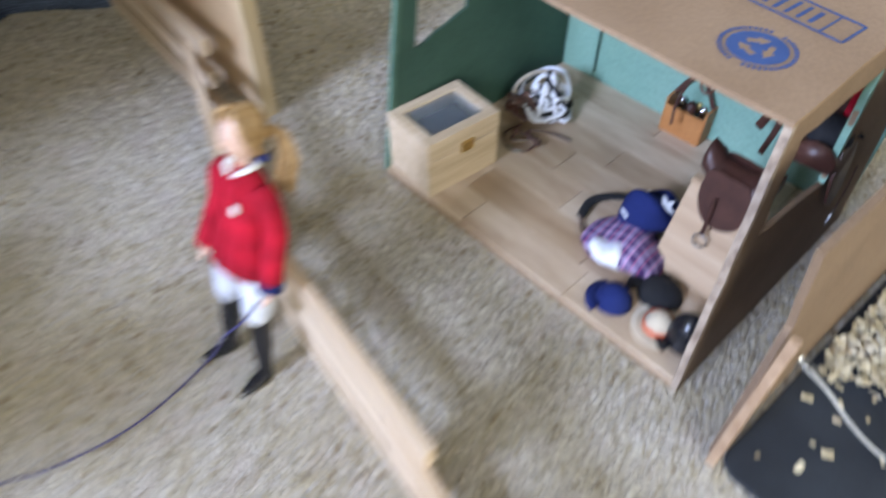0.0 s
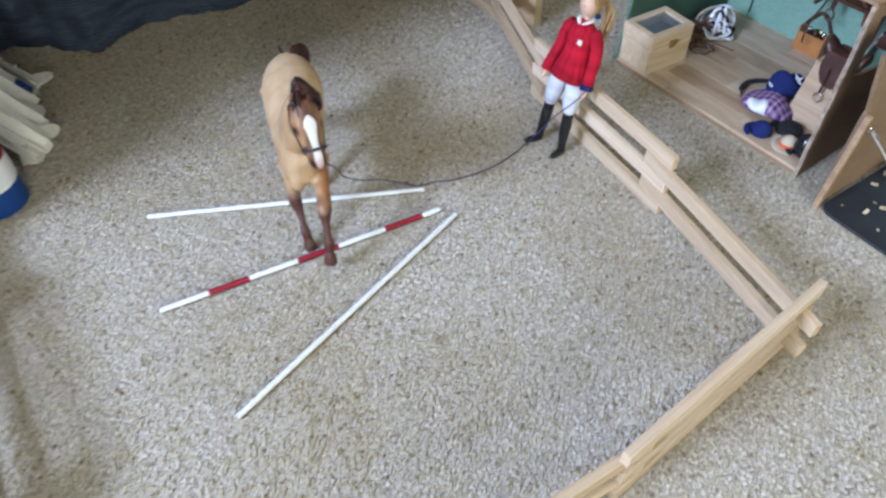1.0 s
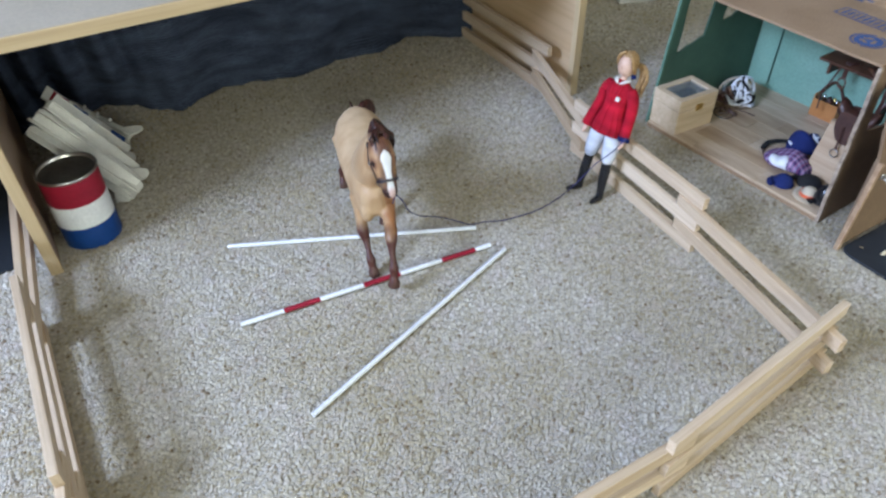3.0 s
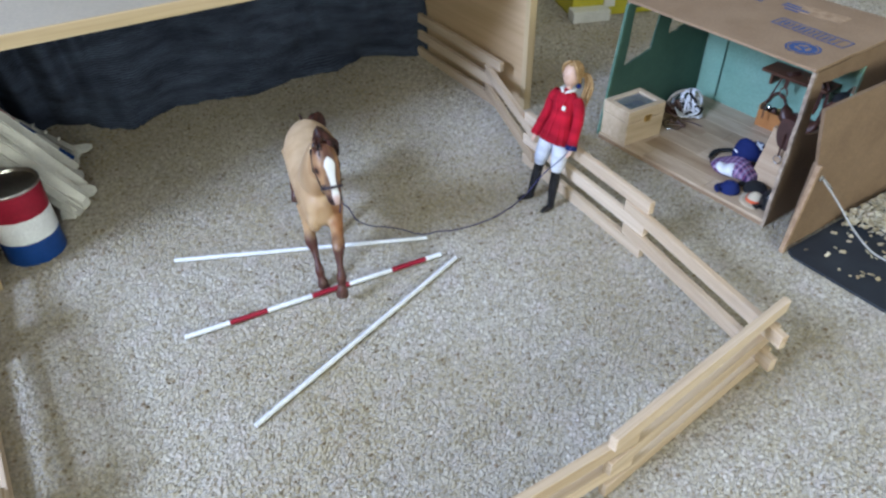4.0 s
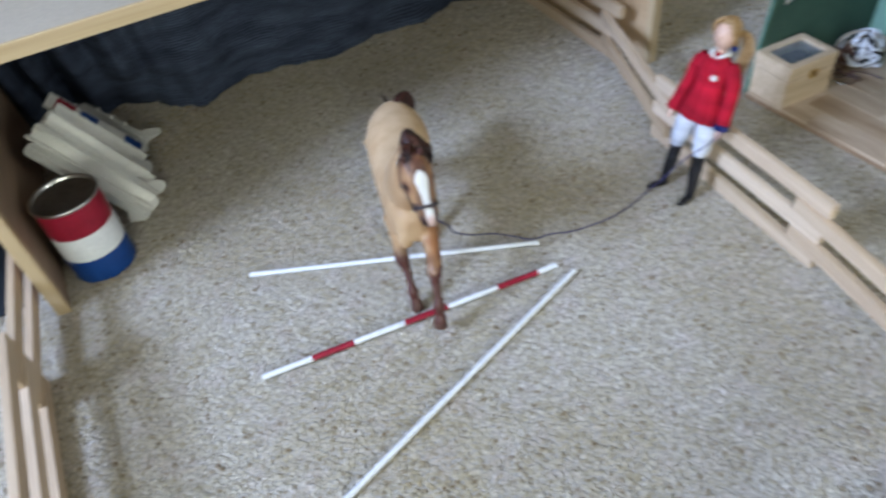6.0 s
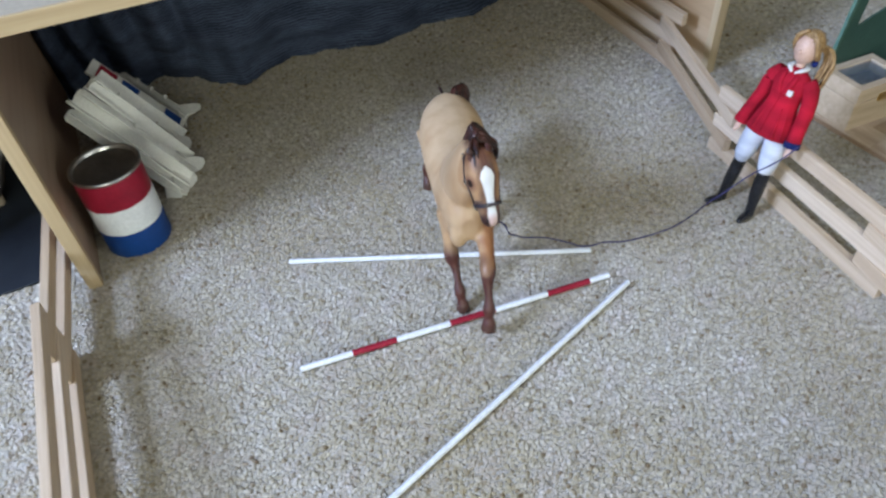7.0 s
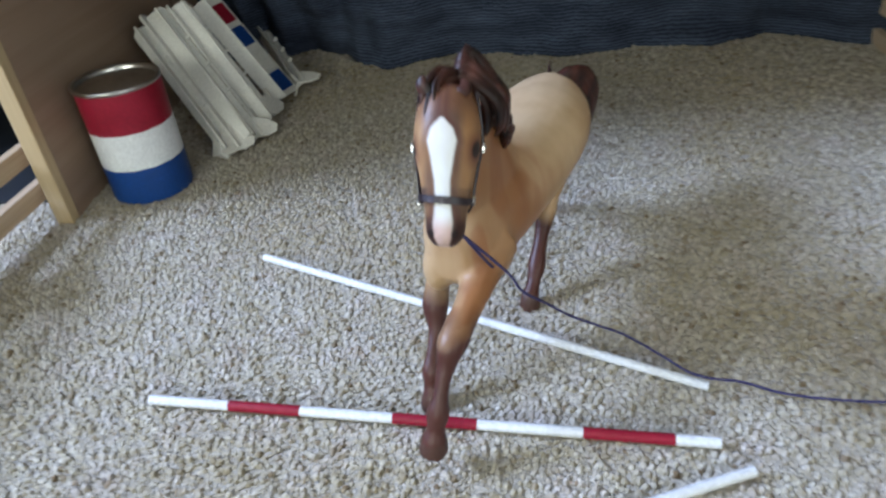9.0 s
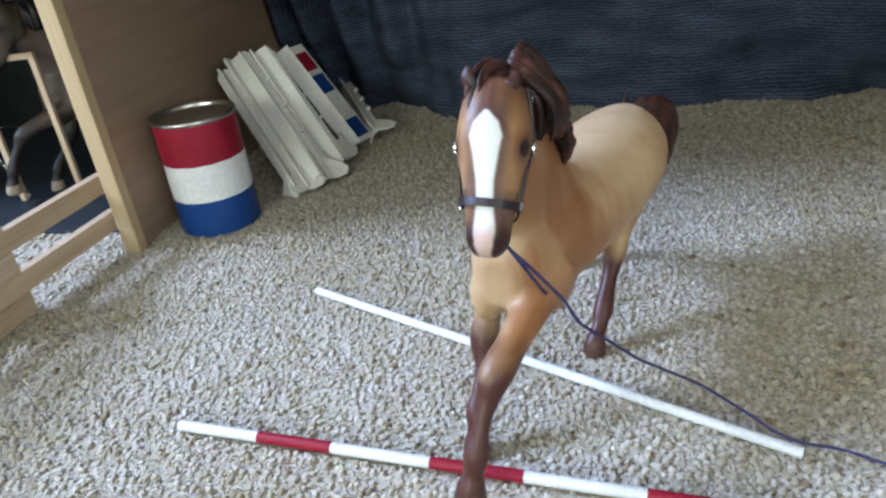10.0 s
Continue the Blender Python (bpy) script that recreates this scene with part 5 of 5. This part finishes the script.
# lead cord from the halter over the carpet to the doll
lead = thing("lead_rope", "thin dark blue cord lead trailing over the carpet", "lead rope")
R = 0.0011
LEAD = [(ring_at.x, ring_at.y, ring_at.z - 0.002, R), (-0.487, 0.153, 0.155, R), (-0.485, 0.169, 0.132, R), (-0.486, 0.179, 0.112, R), (-0.484, 0.206, 0.085, R), (-0.475, 0.224, 0.066, R), (-0.461, 0.240, 0.054, R), (-0.443, 0.254, 0.042, R), (-0.417, 0.266, 0.028, R), (-0.400, 0.274, 0.019, R), (-0.385, 0.284, 0.012, R), (-0.367, 0.301, 0.007, R), (-0.340, 0.315, 0.004, R), (-0.306, 0.334, 0.004, R), (-0.273, 0.362, 0.004, R), (-0.245, 0.397, 0.004, R), (-0.224, 0.430, 0.005, R), (-0.205, 0.425, 0.035, R), (-0.182, 0.408, 0.085, R), (-0.152, 0.395, 0.128, R), (-0.132, 0.392, 0.160, R)]
rng = random.Random(4)
LEAD = [(x + rng.uniform(-0.0012, 0.0012), y + rng.uniform(-0.0012, 0.0012), z, r) for x, y, z, r in LEAD]
part("cord", tube(LEAD, 7, 8), ROPE_BLUE, lead, smooth=True)
part("loose_end", tube([(ring_at.x, ring_at.y, ring_at.z - 0.002, R), (-0.497, 0.148, 0.160, R), (-0.505, 0.166, 0.136, R), (-0.512, 0.182, 0.116, R)], 7, 6), ROPE_BLUE, lead, smooth=True)

# ---- the doll ----


def doll():
    """Stands turned half towards the arena and leans back on the fence; built about its feet."""
    bm = bmesh.new()
    mats = [GLOSS_BLACK, WHITE_CLOTH, RED_CLOTH, SKIN, HAIR, NAVY, WHITE_PAINT]

    def put(shape, index, smooth=True):
        for f in shape.faces:
            f.smooth = smooth
        add(bm, shape, None, index)

    for g in (1, -1):
        # local x to the doll's left, y to its back
        x = 0.023 * g
        k = 0.010 if g < 0 else 0.0
        put(tube([(x * 1.15, 0.004, 0.005, 0.0075), (x * 1.12, 0.002, 0.022, 0.0075), (x * 1.02, 0.001, 0.048, 0.0098), (x * 0.95, 0.000, 0.076, 0.0098), (x * 0.92, 0.0, 0.082, 0.0100)], 14, 4), 0)
        put(tube([(x * 1.12, 0.008, 0.004, 0.0060), (x * 1.18, -0.004, 0.005, 0.0070), (x * 1.28, -0.017, 0.0045, 0.0062), (x * 1.34, -0.028, 0.003, 0.0034)], 12, 4, 0.75), 0)
        put(tube([(x * 0.93, 0.0, 0.080, 0.0096), (x * 0.90, -0.001, 0.093, 0.0136), (x * 0.80, 0.0, 0.118, 0.0165), (x * 0.62, 0.001, 0.150, 0.0165), (x * 0.50, 0.002, 0.165, 0.0150)], 14, 4), 1)
        # arms: sleeve, cuff, hand
        put(tube([(0.021 * g, 0.0, 0.226, 0.0100), (0.031 * g, 0.002, 0.212, 0.0108), (0.036 * g, 0.004, 0.185, 0.0104), (0.040 * g, -0.002, 0.160, 0.0100), (0.043 * g, -0.006, 0.138, 0.0108)], 14, 4), 2)
        put(tube([(0.0420 * g, -0.005, 0.144, 0.0112), (0.0432 * g, -0.006, 0.135, 0.0114)], 14, 3), 5 if g > 0 else 2)
        put(tube([(0.0430 * g, -0.006, 0.138, 0.0048), (0.0435 * g, -0.009, 0.130, 0.0050), (0.0435 * g, -0.012, 0.123, 0.0040), (0.0430 * g, -0.013, 0.119, 0.0018)], 10, 3, 0.6), 3)
    jacket = [(0.136, 0.0345, 0.0240), (0.141, 0.0340, 0.0235), (0.160, 0.0295, 0.0210), (0.180, 0.0232, 0.0175), (0.190, 0.0222, 0.0165), (0.205, 0.0245, 0.0180), (0.218, 0.0265, 0.0175), (0.228, 0.0225, 0.0140), (0.235, 0.0115, 0.0095), (0.239, 0.0075, 0.0075)]
    put(loft([ring((0, 0.001, z), (1, 0, 0), (0, 1, 0), w, h, 28, 0.92) for z, w, h in jacket]), 2)
    # pleats of the coat's skirt
    for a in (-2.5, -2.1, -1.05, -0.65, 0.4, 2.7):
        put(tube([(0.0325 * math.cos(a), 0.0225 * math.sin(a), 0.1385, 0.0036), (0.0280 * math.cos(a), 0.0200 * math.sin(a), 0.160, 0.0026), (0.0218 * math.cos(a), 0.0160 * math.sin(a), 0.182, 0.0010)], 8, 4), 2)
    # front seam, lapels, collar, badge
    put(tube([(-0.002, -0.0228, 0.142, 0.0012), (-0.002, -0.0200, 0.165, 0.0010), (-0.001, -0.0160, 0.188, 0.0010), (0.0, -0.0172, 0.202, 0.0010)], 6, 4), 2)
    for g in (1, -1):
        put(tube([(0.003 * g, -0.0165, 0.200, 0.0030), (0.008 * g, -0.0170, 0.214, 0.0042), (0.010 * g, -0.0120, 0.230, 0.0036)], 8, 4, 0.4, (0, 1, 0)), 2)
        put(tube([(0.002 * g, -0.0110, 0.232, 0.0026), (0.009 * g, -0.0070, 0.237, 0.0040), (0.0105 * g, 0.004, 0.2395, 0.0036), (0.004 * g, 0.009, 0.240, 0.0030)], 8, 4, 0.6), 6)
    put(box(0.0075, 0.003, 0.0080, 0.0008, (0.0125, -0.0180, 0.207)), 6, False)
    # neck, head, hair with a frizzy tail
    put(tube([(0, 0.001, 0.232, 0.0062), (0, 0.000, 0.250, 0.0060)], 12, 3), 3)
    put(uv_ball(0.0162, 0.0172, 0.0222, 20, 14, (0, -0.001, 0.2655)), 3)
    put(uv_ball(0.0028, 0.0032, 0.0035, 10, 7, (0, -0.0178, 0.262)), 3)
    cap = uv_ball(0.0178, 0.0188, 0.0220, 24, 16, (0, 0.0024, 0.2695))
    bmesh.ops.delete(cap, geom=[v for v in cap.verts if v.co.y < -0.0085 and v.co.z < 0.2790 - 0.25 * abs(v.co.x)], context="VERTS")
    put(cap, 4)
    r = random.Random(2)
    for g in (1, -1):
        for i in range(5):
            o = r.uniform(-0.002, 0.002)
            put(tube([(0.004 * g, -0.0090 + o, 0.2895, 0.0024), (0.0135 * g, -0.0110 + o, 0.281, 0.0034), (0.0172 * g, -0.0060 + o, 0.268, 0.0034), (0.0168 * g, 0.0040 + o, 0.255, 0.0030)], 8, 4), 4)
    for i in range(22):
        ox, oy, oz = r.uniform(-0.007, 0.007), r.uniform(-0.005, 0.005), r.uniform(-0.006, 0.006)
        put(tube([(0.004, 0.017, 0.264 + oz * 0.3, 0.0026), (0.015 + ox * 0.6, 0.024 + oy * 0.6, 0.266 + oz * 0.5, 0.0022), (0.023 + ox, 0.026 + oy, 0.252 + oz, 0.0020), (0.022 + ox * 1.1, 0.025 + oy, 0.234 + oz * 1.6, 0.0015), (0.021 + ox * 1.1, 0.024 + oy, 0.214 + oz * 2.0, 0.0005)], 6, 3), 4)
    put(uv_ball(0.0050, 0.0050, 0.0050, 10, 8, (0.013, 0.010, 0.247)), 5)
    ob = solo("rider_doll", bm, mats, "blonde riding doll in red coat, white breeches and black boots", "doll", doll_at)
    return ob


# its back to the fence, a few degrees off the upright
DOLL_FEET = Vector((-0.185, 0.435, -0.002))


def doll_pose():
    face = Vector((-0.62, -0.785, 0)).normalized()
    # columns: doll's left, its back, up; the top moves towards the fence
    top = Vector((0.152, 0.180, 0.972)).normalized()
    back = (-face - top * (-face).dot(top)).normalized()
    left = back.cross(top).normalized()
    m = Matrix((left, back, top)).transposed().to_4x4()
    return Matrix.Translation(DOLL_FEET) @ m


doll_at = doll_pose()
doll()

# ---- jump parts leaning under the table ----


def jump_standard(foot, head, spin, label):
    """White standard: face board with a rib, fan-shaped feet at the lower end."""
    f, t = Vector(foot), Vector(head)
    z = (t - f).normalized()
    x = z.cross(Vector((0, 0, 1))).normalized()
    y = z.cross(x)
    m = Matrix((x, y, z)).transposed().to_4x4()
    s = thing("jump_standard", label, "jump standard", Matrix.Translation(f) @ m @ pose(0, 0, 0, 0, 0, spin), "white jump standards")
    length = (t - f).length
    tip = [(-0.012, 0.0), (0.012, 0.0), (0.012, length - 0.006), (0.007, length), (-0.007, length), (-0.012, length - 0.006)]
    part("face_board", slab(tip, 0.0035), WHITE_PAINT, s)
    part("rib", box(0.0030, 0.020, length - 0.010, 0.0004, (0.002, -0.0100, length / 2)), WHITE_PAINT, s)
    for g in (1, -1):
        fan = [(0, -0.002), (0.020, -0.010), (0.034, -0.010), (0.041, -0.002), (0.034, 0.010), (0.018, 0.024), (0, 0.030)]
        part("foot", slab([(g * a, b) for a, b in fan], 0.0035), WHITE_PAINT, s, at=pose(0, -0.004, 0.004, 0, 0, 28 * g))
    for k in (0.35, 0.55, 0.75):
        part("cup", box(0.008, 0.006, 0.004, 0.0005, (0.012, -0.003, length * k)), WHITE_PAINT, s)
    return s


STANDARDS = [
    ((-1.080, 0.254, 0.006), (-1.236, 0.238, 0.156), -42),
    ((-1.080, 0.272, 0.010), (-1.236, 0.252, 0.172), 38),
    ((-1.090, 0.300, 0.006), (-1.230, 0.268, 0.176), -40),
    ((-1.112, 0.326, 0.006), (-1.226, 0.286, 0.178), 44),
    ((-1.140, 0.352, 0.008), (-1.232, 0.302, 0.176), -36),
    ((-1.166, 0.386, 0.006), (-1.252, 0.330, 0.165), 35),
    ((-1.196, 0.448, 0.014), (-1.375, 0.500, 0.052), -35),
]
for i, (a, b, spin) in enumerate(STANDARDS):
    jump_standard(a, b, spin, "white painted wooden toy jump standard leaning in a heap")


def gate_panel():
    f, t = Vector((-1.192, 0.424, 0.006)), Vector((-1.304, 0.380, 0.152))
    z = (t - f).normalized()
    x = z.cross(Vector((0, 0, 1))).normalized()
    y = z.cross(x)
    g = thing("jump_gate", "toy jump panel with red, white and blue squares, leaning", "jump panel", Matrix.Translation(f) @ Matrix((x, y, z)).transposed().to_4x4())
    part("board", box(0.046, 0.004, 0.190, 0.0005, (0, 0, 0.095)), WHITE_PAINT, g)
    for i, m in enumerate((BLUE_PAINT, WHITE_PAINT, BLUE_PAINT, RED_PAINT)):
        part("square", box(0.036, 0.0016, 0.034, 0.0003, (0, -0.0028, 0.026 + i * 0.044)), m, g)
        part("square", box(0.036, 0.0016, 0.034, 0.0003, (0, 0.0028, 0.026 + i * 0.044)), m, g)


gate_panel()

# ---- stall outside the table's leg ----
side_at = heading(-1.077, 0.036, 0, TU.x, TU.y)


def ts(x, y, z=0.0, turn=0.0):
    return side_at @ pose(x, y, z, 0, 0, turn)


solo("rubber_mat", box(0.62, 0.50, 0.004, 0.0015), RUBBER, "black rubber stall mat beyond the table leg", "mat", ts(-0.375, 0.31, 0.001))
solo("stall_wall", box(0.62, 0.012, 0.40, 0.001, (0, 0, 0.2)), BLACK_BOARD, "black board standing behind the grey model horse", "stall wall", ts(-0.375, 0.565, 0.003))
# side and top boards are added to block light from the stall
solo("stall_wall", box(0.012, 0.50, 0.40, 0.001, (0, 0, 0.2)), BLACK_BOARD, "black board added to keep light off the far stall", "stall wall", ts(-0.692, 0.31, 0.003))
solo("stall_roof", box(0.64, 0.52, 0.012, 0.001), BLACK_BOARD, "black board added over the far stall to darken it", "stall roof", ts(-0.372, 0.31, 0.409))
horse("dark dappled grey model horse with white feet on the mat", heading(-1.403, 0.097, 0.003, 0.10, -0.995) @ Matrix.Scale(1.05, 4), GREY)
gate = thing("strip_gate", "square gate of thin pale wooden strips standing on the mat", "toy gate", ts(-0.262, 0.180, 0.003, 12))
for sx, sz, cx, cz in ((0.008, 0.205, -0.045, 0.1025), (0.008, 0.205, 0.045, 0.1025), (0.098, 0.008, 0, 0.209)):
    part("strip", box(max(sx, sz), 0.008, min(sx, sz), 0.0008), PINE, gate, at=Matrix.Translation((cx, 0, cz)) @ (pose(0, 0, 0, 0, 90, 0) if sz > sx else pose(0, 0, 0)))
chain = thing("lead_chain", "thin silver chain hanging slack beside the wooden frame", "chain", ts(-0.300, 0.175, 0.003))
for i in range(26):
    t = i / 25
    part("link", lathe([(0.0022, -0.0006), (0.0030, 0.0), (0.0022, 0.0006)], 8), CHROME, chain, at=pose(-0.055 + 0.055 * t, 0, 0.150 - 0.145 * t ** 0.8, 90 * (i % 2), 60, 0))
